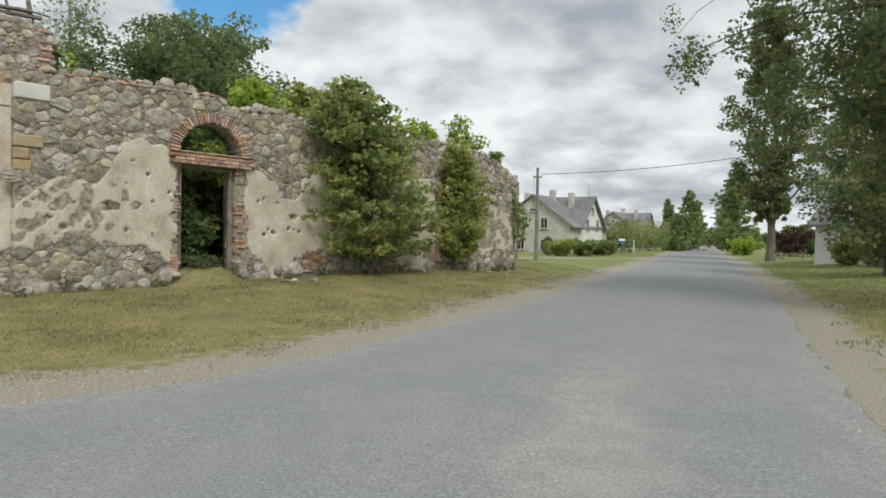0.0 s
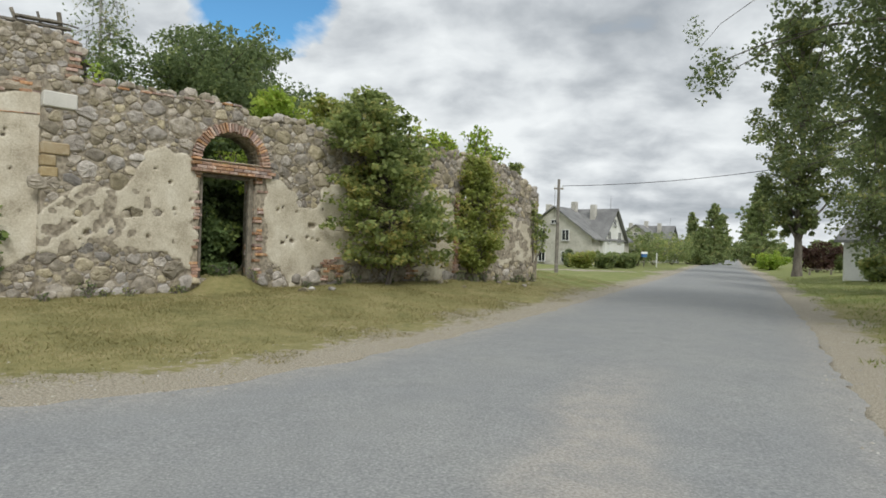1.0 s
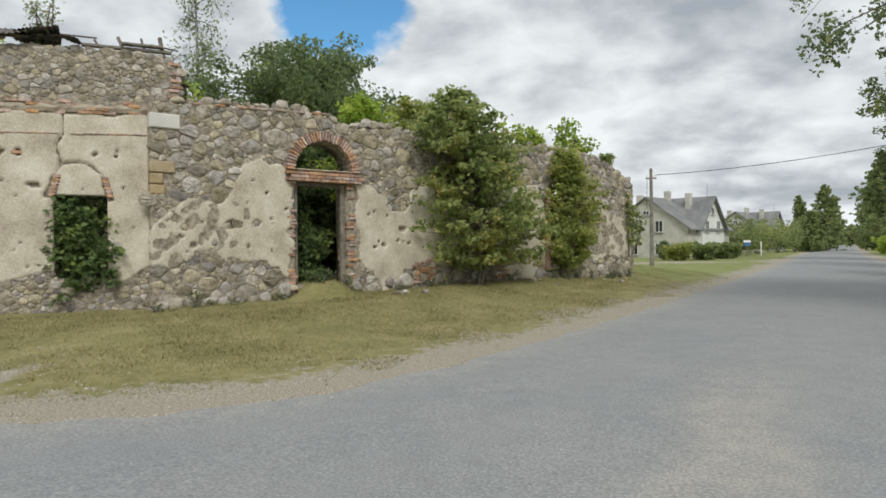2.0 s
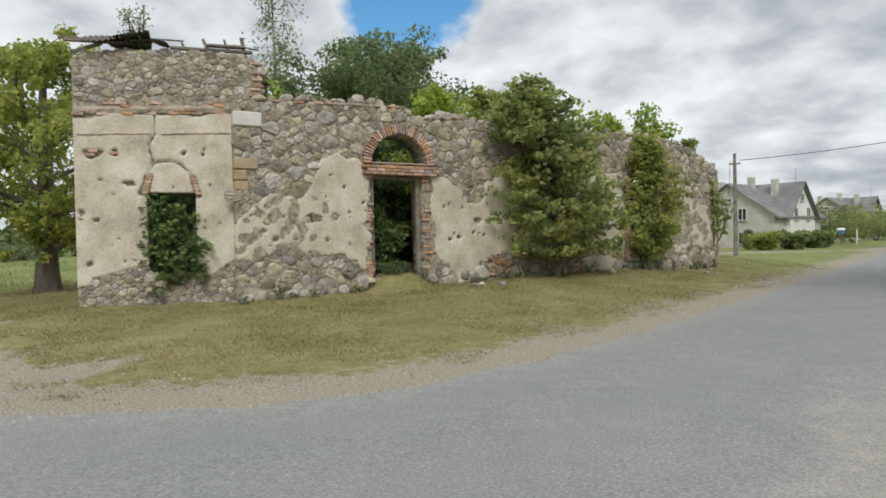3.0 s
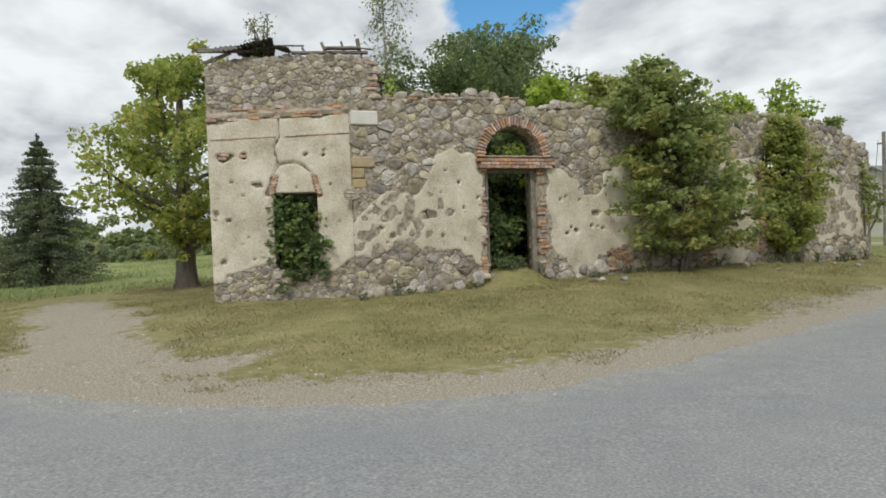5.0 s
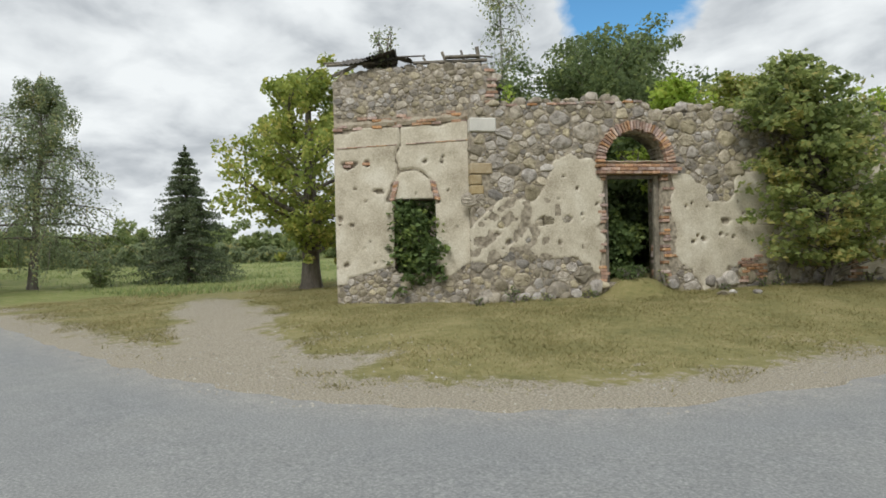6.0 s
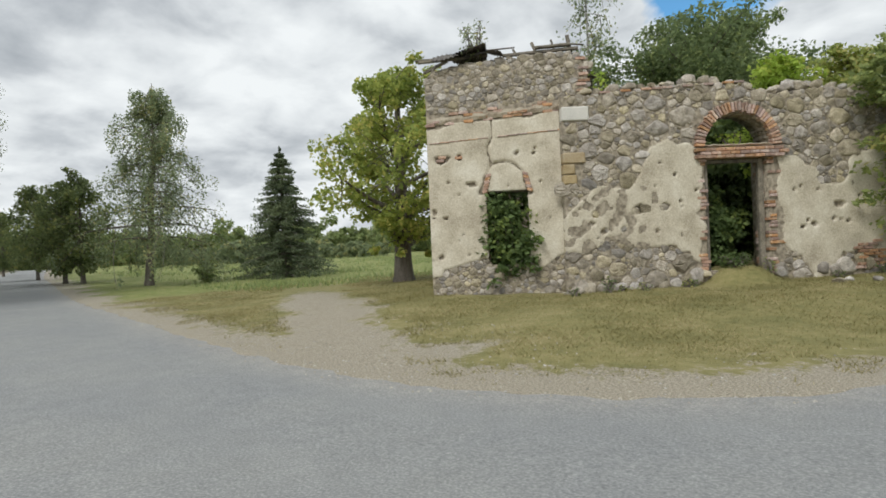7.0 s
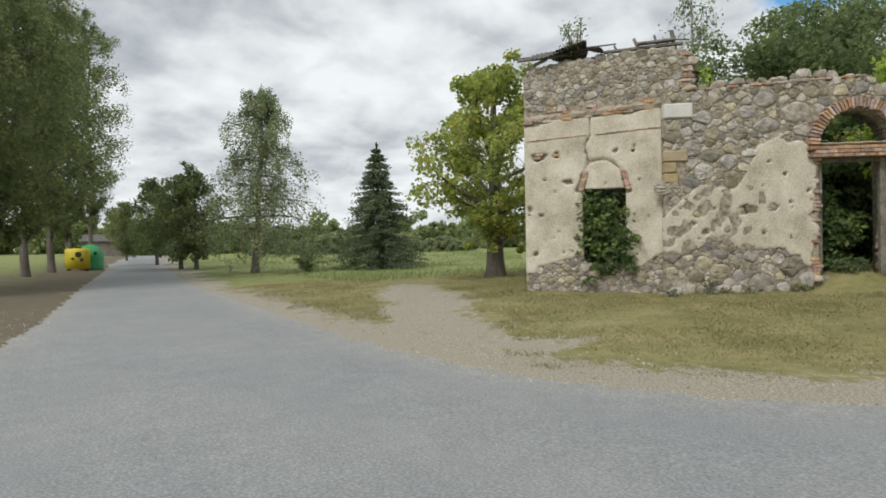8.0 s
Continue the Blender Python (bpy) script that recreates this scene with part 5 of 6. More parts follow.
# ---- stones and bricks of the ruin ----
def stone_mesh(seed, whole=False):
    """A rounded fieldstone about 1 m across; those set in a wall lack their back."""
    rng = random.Random(seed)
    bm = bmesh.new()
    bmesh.ops.create_icosphere(bm, subdivisions=2, radius=0.5)
    if not whole:
        bmesh.ops.delete(bm, geom=[v for v in bm.verts if v.co.y > 0.17], context="VERTS")
    cuts = [(Vector((rng.gauss(0, 1), rng.gauss(-0.4, 0.7), rng.gauss(0, 1))).normalized(), rng.uniform(0.25, 0.40)) for _ in range(9)] + [(Vector((rng.uniform(-0.15, 0.15), -1, rng.uniform(-0.2, 0.2))).normalized(), rng.uniform(0.20, 0.30))]
    for v in bm.verts:
        for nrm, far in cuts:
            over = v.co.dot(nrm) - far
            if over > 0:
                v.co -= nrm * over * 0.96
        v.co *= 1 + rng.uniform(-0.05, 0.05)
    me = bpy.data.meshes.new("stone")
    bm.to_mesh(me)
    bm.free()
    me.materials.append(STONE)
    me.polygons.foreach_set("use_smooth", [seed % 2 == 0] * len(me.polygons))
    return me


BOULDERS = [stone_mesh(140 + i, True) for i in range(6)]


def pack(s0, s1, z0, z1, free, sizes, tries, seed):
    """Stones thrown at a wall face, the large ones first, none overlapping another much."""
    rng = np.random.RandomState(seed)
    got = np.zeros((0, 4))
    for r, n in zip(sizes, tries):
        c = np.stack([rng.uniform(s0, s1, n), rng.uniform(z0, z1, n), r * rng.uniform(0.85, 1.25, n), rng.uniform(1.05, 1.95, n)], 1)
        c = c[free(c[:, 0], c[:, 1], c[:, 2])]
        for k in c:
            if len(got):
                a = 0.5 * (got[:, 3] + k[3])
                d = np.hypot((got[:, 0] - k[0]) / a, got[:, 1] - k[1])
                if (d < 0.84 * (got[:, 2] + k[2])).any():
                    continue
            got = np.vstack([got, k])
    return got


def clip(poly, d, t):
    """The part of a polygon whose points lie short of t along d."""
    out = []
    side = poly @ d - t
    for k in range(len(poly)):
        a, b, p, q = poly[k - 1], poly[k], side[k - 1], side[k]
        if (p <= 0) != (q <= 0):
            out.append(a + (b - a) * p / (p - q))
        if q <= 0:
            out.append(b)
    return np.array(out).reshape(-1, 2)


def stone_outline(stones, i, rng, joint):
    """The face of one stone: an uneven oval, cut straight where its neighbours press against it."""
    s, z, r, a = stones[i]
    turn = np.arange(12) * math.pi / 6 + rng.uniform(0, 0.5)
    size = 1.32 * np.array([rng.uniform(0.86, 1.06) for _ in turn])
    poly = np.stack([np.cos(turn) * r * a * size, np.sin(turn) * r * size], 1)
    off = stones[:, :2] - stones[i, :2]
    far = np.hypot(off[:, 0], off[:, 1])
    for k in np.nonzero((far < 1.4 * (r * a + stones[:, 2] * stones[:, 3])) & (far > 0))[0]:
        d = off[k] / far[k]
        own = 1 / math.hypot(d[0] / (r * a), d[1] / r)
        other = 1 / math.hypot(d[0] / (stones[k, 2] * stones[k, 3]), d[1] / stones[k, 2])
        poly = clip(poly, d, far[k] * own / (own + other) - joint)
        if len(poly) < 3:
            return None
    # corners worn off
    nxt = np.roll(poly, -1, 0)
    return np.stack([poly * 0.86 + nxt * 0.14, poly * 0.14 + nxt * 0.86], 1).reshape(-1, 2)


def stone_face(outline, rng, r, proud):
    """Vertices and triangles of a stone set in a wall: sunken rim, shoulder, a flattish and slightly tilted face."""
    n = len(outline)
    mid = outline.mean(0)
    tilt = (rng.uniform(-0.22, 0.22), rng.uniform(-0.16, 0.22))
    high = proud + rng.uniform(0.05, 0.22) * r
    V = []
    for share, y, rough in ((1.0, 0.06, 0.0), (0.97, -0.25 * high, 0.05), (0.78, -0.85 * high, 0.10), (0.42, -high, 0.08)):
        for p in outline:
            q = mid + (p - mid) * share
            k = q - mid
            V.append((q[0], y - (tilt[0] * k[0] + tilt[1] * k[1]) * (0 if y > 0 else 1) + rng.uniform(-rough, rough) * r, q[1]))
    V.append((mid[0], -high * 1.02, mid[1]))
    F = []
    for ring in range(3):
        for k in range(n):
            a, b = ring * n + k, ring * n + (k + 1) % n
            F += [(a, b, b + n), (a, b + n, a + n)]
    F += [(3 * n + k, 3 * n + (k + 1) % n, 4 * n) for k in range(n)]
    return np.array(V), np.array(F)


def lay_stones(wall, stones, singles, seed, proud=0.0, joint=0.008):
    """The largest stones as pieces of their own; the rest joined."""
    rng = random.Random(seed)
    order = np.argsort(-stones[:, 2] * np.where(stones[:, 0] < 9.0, 1.0, 0.4))
    V, F, base, made = [], [], 0, 0
    for idx in order:
        s, z, r, a = stones[idx]
        outline = stone_outline(stones, idx, rng, joint)
        if outline is None:
            continue
        v, f = stone_face(outline, rng, r, proud)
        if made < singles:
            me = fast_mesh("stone", v, f)
            me.materials.append(STONE)
            me.polygons.foreach_set("use_smooth", [made % 3 > 0] * len(me.polygons))
            ob = new("stone", me)
            ob.parent = wall
            ob.matrix_local = Matrix.Translation((s, 0, z))
            made += 1
        else:
            V.append(v + np.array([s, 0, z]))
            F.append(f + base)
            base += len(v)
    me = fast_mesh("rubble", np.concatenate(V), np.concatenate(F))
    return tagged(link("rubble", me, STONE_J, wall, "small fieldstones packed in mortar", smooth=True), kind="stuff")


def main_free(s, z, r):
    ok = main_plaster(s, z) < 0.3
    for ds, dz in ((1.1, 0), (-1.1, 0), (0, 0.9), (0, -0.9)):
        ok &= ~main_open(s + ds * r, z + dz * r) & (main_plaster(s + ds * r * 0.5, z + dz * r * 0.5) < 0.6)
    ok &= z + 0.6 * r < np.interp(s, *np.array(MAIN_TOP).T)
    ok &= ~((np.hypot((s - 4.28) / 1.12, (np.clip(z - 3.62, 0, 9)) / 1.1) < 1 + r * 0.8) & (z > 3.2))
    ok &= ~((s > 3.2 - r) & (s < 5.4 + r) & (z > 0.6) & (z < 3.7))
    ok &= ~((s < 0.7 + r) & (z > 4.35 - r) & (z < 4.75 + r)) & ~((s < 0.5 + r) & (z > 2.85) & (z < 3.6))
    return ok


def wing_free(s, z, r):
    low = (z < 1.25) & (wing_plaster(s, z) < 0.4)
    cornice = 4.5 + 0.055 * (s + 3.3)
    high = (z > cornice + 0.32 + 0.7 * r) & (z + 0.6 * r < np.interp(s, *np.array(WING_TOP).T))
    return (low | high) & ~wing_open(s + r, z) & ~wing_open(s - r, z) & ~wing_open(s, z + r)


sizes = [0.23, 0.18, 0.145, 0.115, 0.088, 0.062, 0.042, 0.028]
bared = [(1.68, 2.13, 0.10, 1.3), (1.95, 2.2, 0.11, 1.1), (2.42, 2.24, 0.09, 1.4), (1.3, 1.75, 0.09, 1.5), (1.05, 1.72, 0.07, 1.2), (6.36, 2.74, 0.10, 1.2), (0.75, 2.12, 0.07, 1.3)]     # showing where plaster fell off
main_stones = pack(0.1, 17.7, 0.05, 5.2, main_free, sizes, [50, 300, 1000, 2600, 5000, 9000, 14000, 18000], 4)
wing_stones = pack(-3.2, 0.7, 0.2, 6.2, wing_free, [0.10, 0.08, 0.062, 0.05, 0.038, 0.028], [40, 400, 1500, 3200, 4500, 5500], 6)
lay_stones(main_wall, np.vstack([main_stones, bared]), 300, 1, 0.014, 0.007)
lay_stones(wing_wall, wing_stones, 220, 2, 0.012, 0.005)


def set_stone(wall, s, n, z, w, d, h, seed, material=None, spin=0.0):
    """One boulder lying on or before a wall."""
    src = BOULDERS[seed % len(BOULDERS)]
    ob = new("stone", src)
    ob.parent = wall
    ob.matrix_local = Matrix.LocRotScale((s, n, z), Euler((0, 0.15 * math.sin(seed * 3.1), spin)), (w, d, h))
    return ob


rng = random.Random(8)
s = 0.15
while s < 17.6:
    w = rng.uniform(0.2, 0.46)
    z = float(np.interp(s + w / 2, *np.array(MAIN_TOP).T))
    for n in (0.08, 0.38):
        h = w * rng.uniform(0.5, 0.75)
        if rng.random() < 0.9:
            set_stone(main_wall, s + w / 2, n + rng.uniform(-0.04, 0.04), z + h * 0.36, w * 1.05, rng.uniform(0.26, 0.4), h, rng.randrange(60), spin=rng.uniform(-0.5, 0.5))
    s += w * rng.uniform(0.86, 1.0)
s = -3.2
while s < 0.6:
    w = rng.uniform(0.14, 0.3)
    z = float(np.interp(s + w / 2, *np.array(WING_TOP).T))
    set_stone(wing_wall, s + w / 2, 0.12, z + 0.0, w * 1.1, 0.3, w * 0.6, rng.randrange(60))
    s += w
# the footing steps out from the wall
for s in np.arange(0.15, 3.35, 0.36):
    w = rng.uniform(0.32, 0.5)
    set_stone(main_wall, s, -0.02, 0.26 + 0.02 * s + rng.uniform(-0.02, 0.05), w, 0.3, w * 0.72, rng.randrange(60))
for s, w in ((3.15, 0.5), (3.35, 0.34), (5.25, 0.4), (6.9, 0.6), (7.5, 0.5), (8.1, 0.62), (8.8, 0.5), (9.6, 0.55), (10.3, 0.48), (6.3, 0.4), (11.4, 0.4)):
    set_stone(main_wall, s, -0.05, 0.4 + 0.02 * s + rng.uniform(0, 0.1), w, 0.36, w * 0.8, rng.randrange(60))
for s, w, h in ((4.47, 0.5, 0.3), (5.6, 0.62, 0.34), (5.95, 0.4, 0.28)):
    set_stone(main_wall, s + 0.2, 0.25, 5.1, w, 0.5, h, rng.randrange(60))


def dressed(wall, s0, s1, z0, z1, material, proud, name="dressed_stone"):
    bm = bmesh.new()
    box(bm, s0, s1, -proud, 0.2, z0, z1, 0.025)
    return part(name, bm, material, wall)


dressed(main_wall, -0.02, 0.64, 4.38, 4.72, SLAB, 0.06, "limestone_slab")
for z0, z1, w in ((3.36, 3.62, 0.52), (3.10, 3.34, 0.26), (2.86, 3.08, 0.30)):
    dressed(main_wall, -0.03, w, z0, z1, SANDSTONE, 0.06, "quoin")

bm = bmesh.new()
box(bm, -0.12, 0.12, -0.06, 0.06, -0.034, 0.034, 0.008)
BRICK_MESH = bpy.data.meshes.new("brick")
bm.to_mesh(BRICK_MESH)
bm.free()
BRICK_MESH.materials.append(BRICK)


def brick(wall, s, n, z, tilt=0.0, k=(1, 1, 1), spin=0.0):
    ob = new("brick", BRICK_MESH)
    ob.parent = wall
    ob.matrix_local = Matrix.LocRotScale((s, n, z), Euler((0, tilt, spin)), k)


# the arch over the door, its springers and the jambs
for i in range(36):
    a = math.pi * (i + 0.5) / 36
    r = 0.955 + rng.uniform(-0.02, 0.02)
    brick(main_wall, 4.28 - math.cos(a) * r, -0.03 + rng.uniform(-0.012, 0.012), 3.64 + math.sin(a) * (r - 0.02), a + rng.uniform(-0.03, 0.03), (rng.uniform(0.92, 1.08), 1.6, rng.uniform(0.85, 1.05)))
for side, s0 in ((0, 3.36), (1, 5.10)):
    for i in range(38):
        z = 0.52 + 0.082 * i
        jut = rng.choice((0.03, 0.015, -0.015, -0.03))
        if side == 1 and rng.random() < 0.45:
            continue
        if side == 0 and rng.random() < 0.6 and 6 < i < 33:
            continue
        brick(main_wall, s0 + (-jut if side == 0 else jut) + rng.uniform(-0.012, 0.012), 0.045 + rng.uniform(-0.012, 0.012), z, 0, (rng.uniform(0.6, 1.0), 1.5, rng.uniform(0.95, 1.1)), rng.uniform(-0.08, 0.08))
        if side == 1 and rng.random() < 0.25:
            brick(main_wall, s0 + jut + 0.21, 0.04, z, 0, (0.8, 1.2, 1.0), rng.uniform(-0.06, 0.06))
        for n in (0.24, 0.46):
            if rng.random() < 0.3:
                continue
            brick(main_wall, s0 + (0.02 if side == 0 else -0.02), n, z, 0, (0.9, 1.7, 1.05))
for i in range(9):
    for row in range(3):
        brick(main_wall, 3.30 + 0.242 * i + (0.12 if row == 1 else 0), -0.05 + rng.uniform(-0.01, 0.01), 3.385 + 0.085 * row, 0, (0.98, 2.2, 1.15))
for i in range(16):
    if rng.random() < 0.6:
        brick(main_wall, 0.55 + 0.255 * i, 0.05, 5.02 + 0.012 * i, rng.uniform(-0.03, 0.03), (1.05, 1.6, 0.8))
# the far opening's brick edge
for i in range(36):
    z = 0.75 + 0.08 * i
    brick(main_wall, 12.88 + (0.05 if i % 2 else 0), -0.01, z, 0, (0.9, 1.5, 1.05))
    if i < 9 or rng.random() < 0.2:
        brick(main_wall, 14.36 + (0.05 if i % 2 else 0), -0.01, z, 0, (1.0, 1.5, 1.05))
# low brick patches beside the bush
for i in range(5):
    for row in range(9):
        if rng.random() < 0.7:
            brick(main_wall, 7.2 + 0.25 * i + 0.12 * (row % 2) + (2.6 if i > 2 else 0), -0.01, 0.55 + 0.08 * row, 0, (0.95, 1.3, 1.0))
# the wing: corbelled brick cornice, thin string course, bare brick by the window
for i in range(17):
    s = -3.2 + 0.245 * i
    if s > 0.1:
        break
    z = 4.5 + 0.055 * (s + 3.3)
    for row, n in ((0, 0.035), (1, 0.005), (2, 0.03), (3, 0.04)):
        if rng.random() < (0.85, 0.30, 0.22, 0.12)[row]:
            brick(wing_wall, s + (0.12 if row % 2 else 0), n + rng.uniform(-0.02, 0.02), z + 0.05 + 0.08 * row, rng.uniform(-0.03, 0.03), (1.0, 1.5, 1.05))
    if rng.random() < 0.9:
        brick(wing_wall, s + 0.1, -0.005 + rng.uniform(-0.008, 0.008), 4.1 + 0.045 * (s + 3.3), 0, (1.08, 1.0, 0.35))
for i in range(22):
    z = 1.05 + 0.08 * i
    for s, side in ((-1.93, -1), (-0.72, 1)):
        for n in (0.24, 0.46):
            brick(wing_wall, s + (0.03 if i % 2 else 0) * side, n + (0.02 if n < 0.1 else 0), z, 0, (0.8, 1.6, 1.05))
for side, s in ((-1, -1.88), (1, -0.77)):
    for i in range(6):
        brick(wing_wall, s + side * -0.02 * i, -0.02, 2.82 + 0.08 * i, side * 0.3, (0.55, 1.2, 1.05))
for s, z in ((-2.98, 3.66), (-2.93, 3.74), (-2.51, 3.71)):
    brick(wing_wall, s, 0.0, z, 0, (0.8, 1, 1))
dressed(wing_wall, -1.98, -0.68, 2.80, 2.86, WOOD, 0.03, "window_lintel")


def ledge(wall, s0, s1, z0, rise, tall, proud, name, material, seed):
    """A crumbling moulding along a wall, thick and thin by turns."""
    r = random.Random(seed)
    n = int((s1 - s0) / 0.12)
    bm = bmesh.new()
    rows = []
    for i in range(n + 1):
        s, z = s0 + (s1 - s0) * i / n, z0 + rise * i / n
        p, t = proud * r.uniform(0.35, 1.05), tall * r.uniform(0.7, 1.05)
        rows.append([bm.verts.new(c) for c in ((s, 0.05, z), (s, -0.5 * p, z + r.uniform(-0.01, 0.01)), (s, -p, z + 0.55 * t), (s, -0.85 * p, z + t), (s, 0.05, z + 1.1 * t))])
    for a, b in zip(rows, rows[1:]):
        for k in range(5):
            bm.faces.new((a[k], b[k], b[(k + 1) % 5], a[(k + 1) % 5]))
    bm.faces.new(rows[0][::-1])
    bm.faces.new(rows[-1])
    bmesh.ops.recalc_face_normals(bm, faces=bm.faces)
    return part(name, bm, material, wall)


ledge(wing_wall, -3.28, 0.05, 4.56, 0.185, 0.17, 0.10, "cornice", CORNICE, 3)
ledge(main_wall, 3.3, 5.3, 3.64, 0.0, 0.05, 0.10, "crumbled_ledge", CORNICE, 5)
# the wing's upper corner is laid in brick
for i in range(16):
    z = 4.86 + 0.078 * i
    if rng.random() < 0.6:
        brick(wing_wall, 0.60 + (0.04 if i % 2 else -0.02), 0.03 + rng.uniform(-0.015, 0.015), z, rng.uniform(-0.03, 0.03), (rng.uniform(0.8, 1.25), 1.4, 1.0))
# timber left in the doorway
for s0, s1, n0, n1, z0, z1 in ((4.83, 4.96, 0.08, 0.20, 0.62, 3.33), (3.49, 3.57, 0.10, 0.20, 0.62, 3.33), (3.57, 4.83, 0.10, 0.20, 3.24, 3.33)):
    bm = bmesh.new()
    box(bm, s0, s1, n0, n1, z0, z1, 0.012)
    part("door_post" if z0 < 1 else "door_head", bm, WOOD, main_wall, "weathered timber door frame")

# ---- grass and grit ----
def strew(n, seed, x0, x1, y0, y1):
    rng = np.random.RandomState(seed)
    x, y = rng.uniform(x0, x1, n), rng.uniform(y0, y1, n)
    z, near, far, on = land(x, y, True)
    return rng, x, y, z, near, far, on


def make_grass():
    rng, x, y, z, near, far, on = strew(480000, 5, -24, 9, 3, 32)
    track = line_distance(x, y, TRACK)
    s, n = (x + 8.76) * WALL_U[0] + (y - 12.42) * WALL_U[1], -((x + 8.76) * WALL_N[0] + (y - 12.42) * WALL_N[1])
    bare = 1.0 + 0.9 * fbm(x, y, 1.1, 7)
    front = (n > 0.05) | ((s > 3.5) & (s < 4.95) & (n > -0.8)) | (s < -2.6) | (s > 18.2)
    keep = ~on & ((near > bare) | ((near > 0.25) & (rng.rand(len(x)) < 0.10 * (fbm(x, y, 0.7, 51) > 0.25)))) & (track > 1.1 + 0.3 * fbm(x, y, 0.8, 9)) & front & (near < far) & (rng.rand(len(x)) < np.clip(16 / np.hypot(x, y), 0.25, 1)) & (np.hypot((x + 8.0) * 0.7, y - 5.4) > 0.9 + 1.1 * fbm(x, y, 1.0, 4))
    x, y, z = x[keep], y[keep], z[keep]
    m = len(x)
    a, h = rng.rand(m) * 6.283, 0.018 + 0.045 * rng.rand(m) ** 2
    h *= 1 + 0.8 * np.clip(fbm(x, y, 1.4, 13), -0.5, 1)
    w = 0.005 + 0.007 * rng.rand(m)
    c, sn = np.cos(a) * w, np.sin(a) * w
    lean = rng.normal(size=(m, 2)) * h[:, None] * 1.3
    v = np.stack([np.stack([x - c, y - sn, z - 0.01], 1), np.stack([x + c, y + sn, z - 0.01], 1), np.stack([x + lean[:, 0], y + lean[:, 1], z + h], 1)], 1).reshape(-1, 3)
    tagged(link("grass", fast_mesh("grass", v, np.arange(3 * m).reshape(-1, 3)), GRASS), "short dry mown grass blades", "grass", kind="stuff")


def make_verge():
    rng, x, y, z, near, far, on = strew(150000, 15, 3, 34, 3, 50)
    keep = ~on & (far < near) & (far > 1.1 + 0.7 * fbm(x, y, 1.1, 7)) & (far < 14) & (rng.rand(len(x)) < np.clip(14 / np.hypot(x, y), 0.25, 1))
    x, y, z = x[keep], y[keep], z[keep]
    m = len(x)
    a, h = rng.rand(m) * 6.283, 0.03 + 0.12 * rng.rand(m) ** 2
    w = 0.006 + 0.010 * rng.rand(m)
    lean = rng.normal(size=(m, 2)) * h[:, None] * 0.8
    v = np.stack([np.stack([x - np.cos(a) * w, y - np.sin(a) * w, z - 0.01], 1), np.stack([x + np.cos(a) * w, y + np.sin(a) * w, z - 0.01], 1), np.stack([x + lean[:, 0], y + lean[:, 1], z + h], 1)], 1).reshape(-1, 3)
    tagged(link("verge_grass", fast_mesh("verge_grass", v, np.arange(3 * m).reshape(-1, 3)), GRASS_GREEN), "green and yellow grass on the road verge", "grass", kind="stuff")


def make_meadow():
    rng, x, y, z, near, far, on = strew(150000, 9, -75, -10, 8, 60)
    b = np.degrees(np.arctan2(-x, y))
    d = np.hypot(x, y)
    keep = ~on & (near > 5) & (b > 46) & (b < 84) & (d > 24) & (rng.rand(len(x)) < np.clip(0.25 + 0.6 * fbm(x, y, 5.0, 23), 0.05, 1) * np.clip(30 / d, 0, 1))
    x, y, z = x[keep], y[keep], z[keep]
    m = len(x)
    a, h = rng.rand(m) * 6.283, 0.08 + 0.3 * rng.rand(m) ** 2
    w = 0.015 + 0.02 * rng.rand(m)
    lean = rng.normal(size=(m, 2)) * h[:, None] * 0.4
    v = np.stack([np.stack([x - np.cos(a) * w, y - np.sin(a) * w, z - 0.01], 1), np.stack([x + np.cos(a) * w, y + np.sin(a) * w, z - 0.01], 1), np.stack([x + lean[:, 0], y + lean[:, 1], z + h], 1)], 1).reshape(-1, 3)
    tagged(link("meadow_grass", fast_mesh("meadow_grass", v, np.arange(3 * m).reshape(-1, 3)), LEAF_FAR), "taller green meadow grass", "grass", kind="stuff")


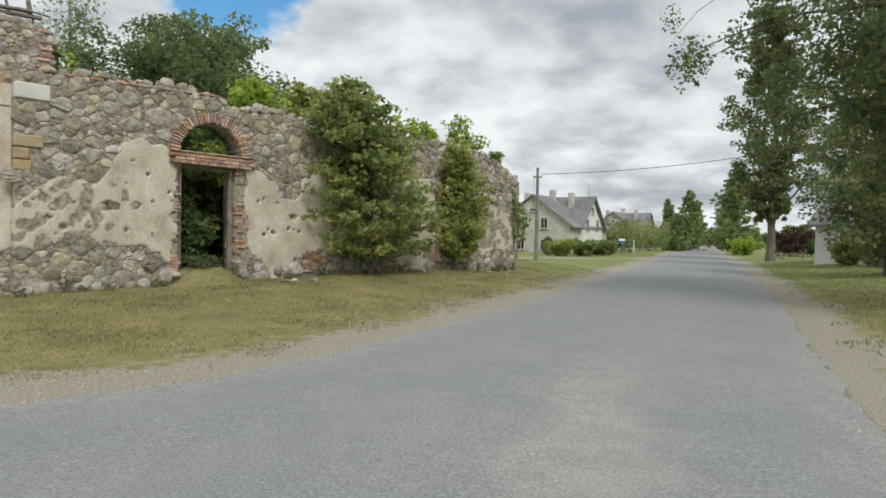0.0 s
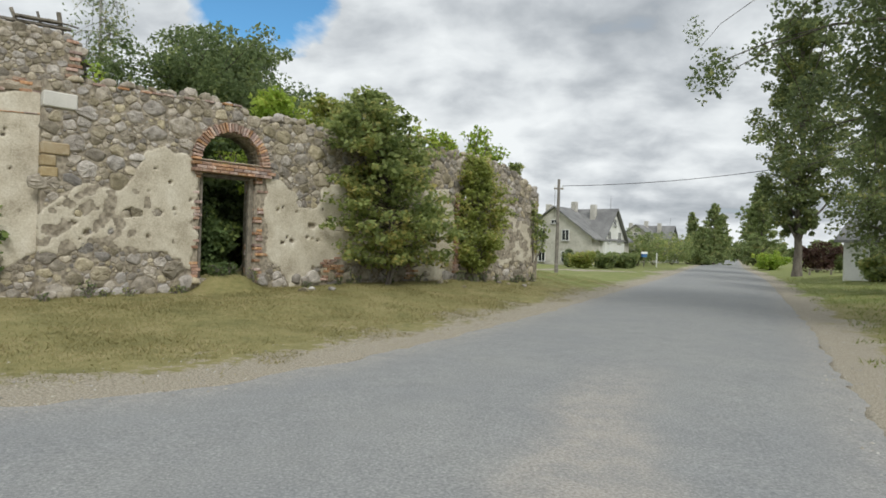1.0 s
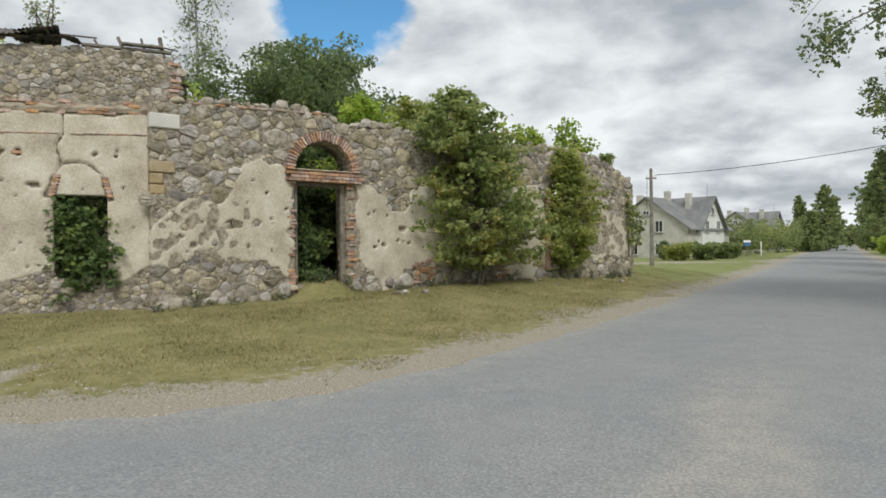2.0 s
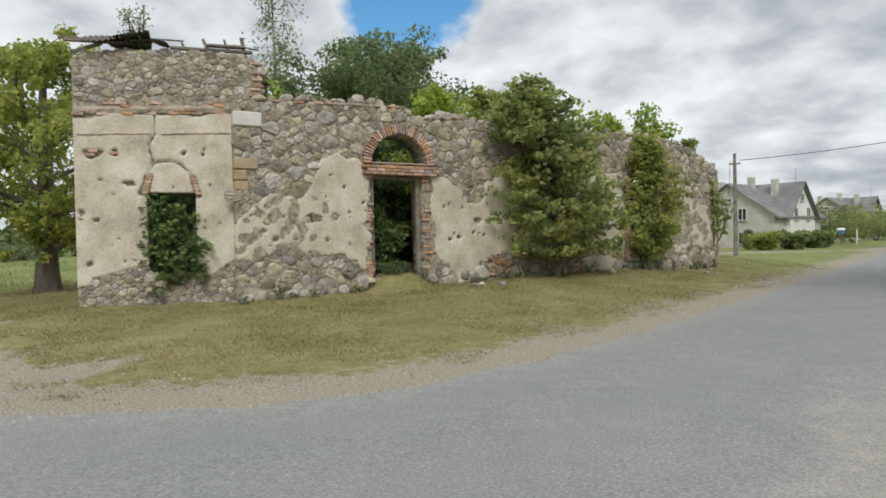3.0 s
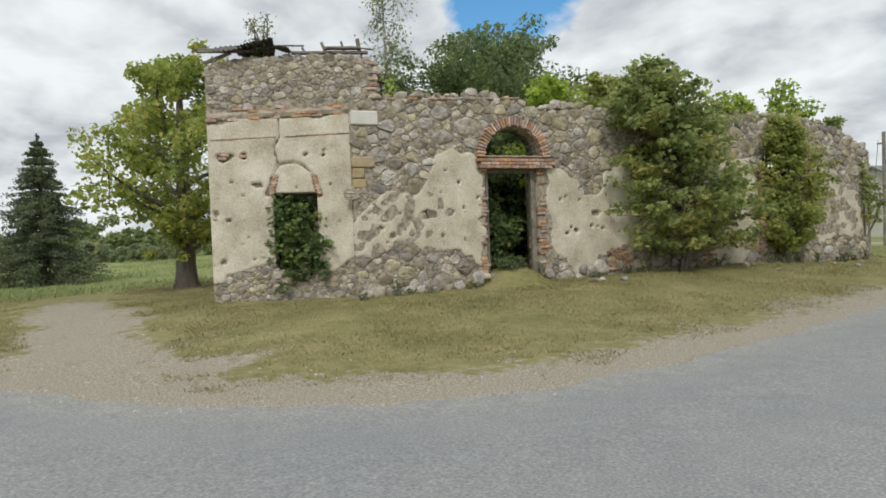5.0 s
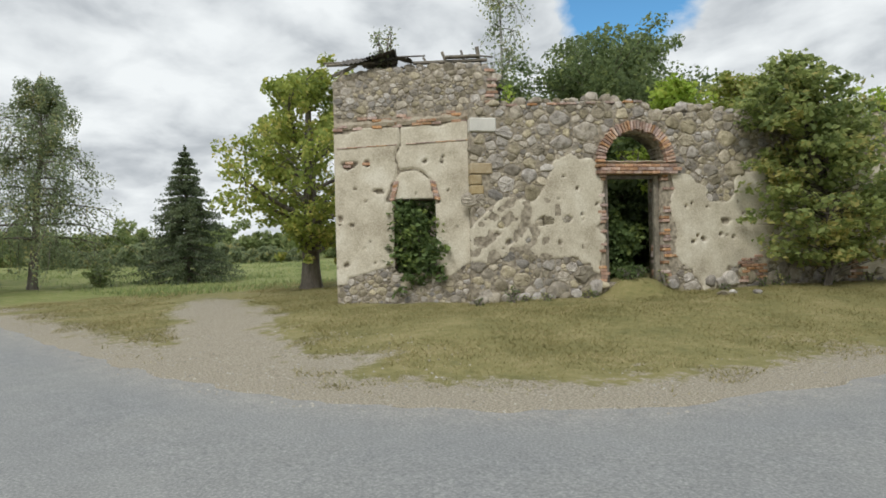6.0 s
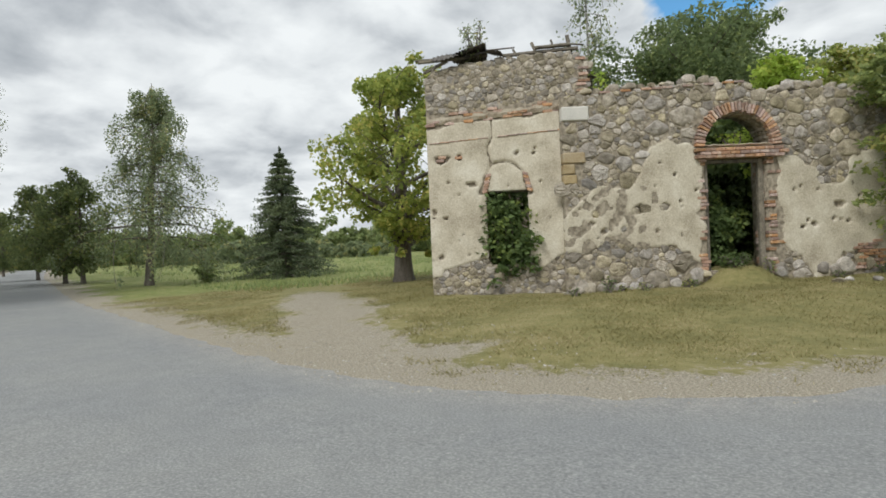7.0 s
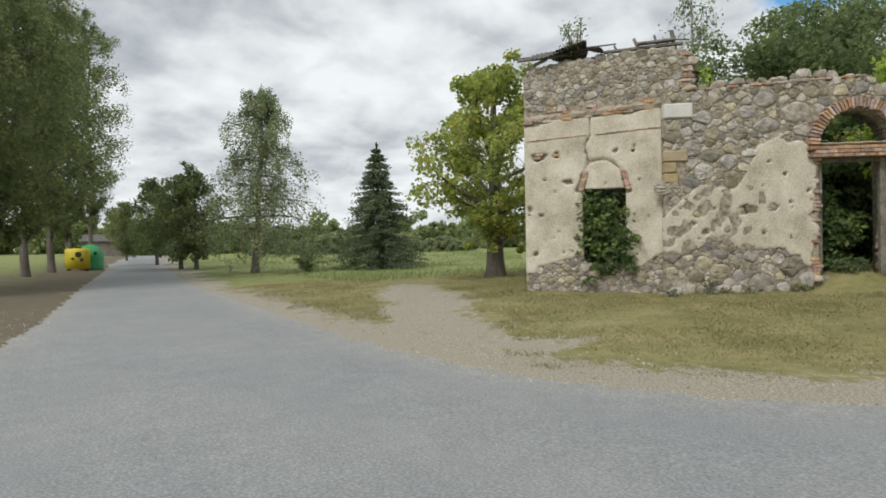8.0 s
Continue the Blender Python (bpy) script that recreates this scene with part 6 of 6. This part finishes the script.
def make_grit():
    rng, x, y, z, near, far, on = strew(110000, 6, -20, 9, -2, 24)
    edge = np.minimum(near, far)
    keep = (~on | (edge < 0.35)) & (rng.rand(len(x)) < smoothstep(1.9, 0.0, edge) * 0.35 + 0.25 * (np.hypot((x + 8.0) * 0.7, y - 5.4) < 2.5))
    x, y, z, on = x[keep], y[keep], z[keep], on[keep]
    m = len(x)
    r = 0.006 + 0.018 * rng.rand(m) ** 3
    octa = np.array([(1, 0, 0), (0, 1, 0), (-1, 0, 0), (0, -1, 0), (0, 0, 0.8), (0, 0, -0.5)], float)
    v = octa[None] * (r[:, None] * rng.uniform(0.6, 1.3, (m, 6)))[..., None]
    t = rng.rand(m) * 6.283
    c, s = np.cos(t)[:, None], np.sin(t)[:, None]
    v = np.stack([v[..., 0] * c - v[..., 1] * s + x[:, None], v[..., 0] * s + v[..., 1] * c + y[:, None], v[..., 2] + z[:, None] + np.where(on, 0.012, 0.004)[:, None]], -1).reshape(-1, 3)
    f = np.array([(0, 1, 4), (1, 2, 4), (2, 3, 4), (3, 0, 4)])
    faces = (f[None] + 6 * np.arange(m)[:, None, None]).reshape(-1, 3)
    tagged(link("grit", fast_mesh("grit", v, faces), PEBBLE), "loose pale limestone grit on the verge", "gravel", kind="stuff")


make_grass()
make_verge()
make_meadow()
make_grit()


# weeds at the foot of the wall and on the gravel
rng = random.Random(77)
for k in range(26):
    s, n = rng.uniform(-0.5, 17.5), -rng.uniform(0.15, 0.5)
    shrub("weed_tuft", turned(land_on(in_ruin(s, n, 0))), (0.16, 0.12), rng.uniform(0.15, 0.38), "small green weed at the foot of the wall", LEAF_IN if k % 3 else LEAF_BUSH, 130, 0.05, 200 + k, 4, "weed", "weeds along the wall", clump=0.08)
shrub("weed_tuft", turned(land_on(in_ruin(4.2, 0.1, 0))), (0.5, 0.25), 0.3, "low weeds on the mound in the doorway", LEAF_IN, 700, 0.06, 290, 7, "weed", clump=0.12)

# stones fallen from the wall, lying in the grass
for k in range(11):
    q = land_on(in_ruin(rng.uniform(11.5, 17.0) if k < 8 else rng.uniform(5.2, 6.8), -rng.uniform(0.6, 1.7), 0))
    ob = new("fallen_stone", BOULDERS[k % len(BOULDERS)])
    w = rng.uniform(0.14, 0.36)
    ob.matrix_world = Matrix.LocRotScale(q + Vector((0, 0, 0.1 * w)), Euler((rng.uniform(-0.3, 0.3), rng.uniform(-0.3, 0.3), rng.uniform(0, 3))), (w, w * 0.8, w * 0.55))
    tagged(ob, "grey fieldstone fallen into the grass", "stone", "fallen stones by the wall")
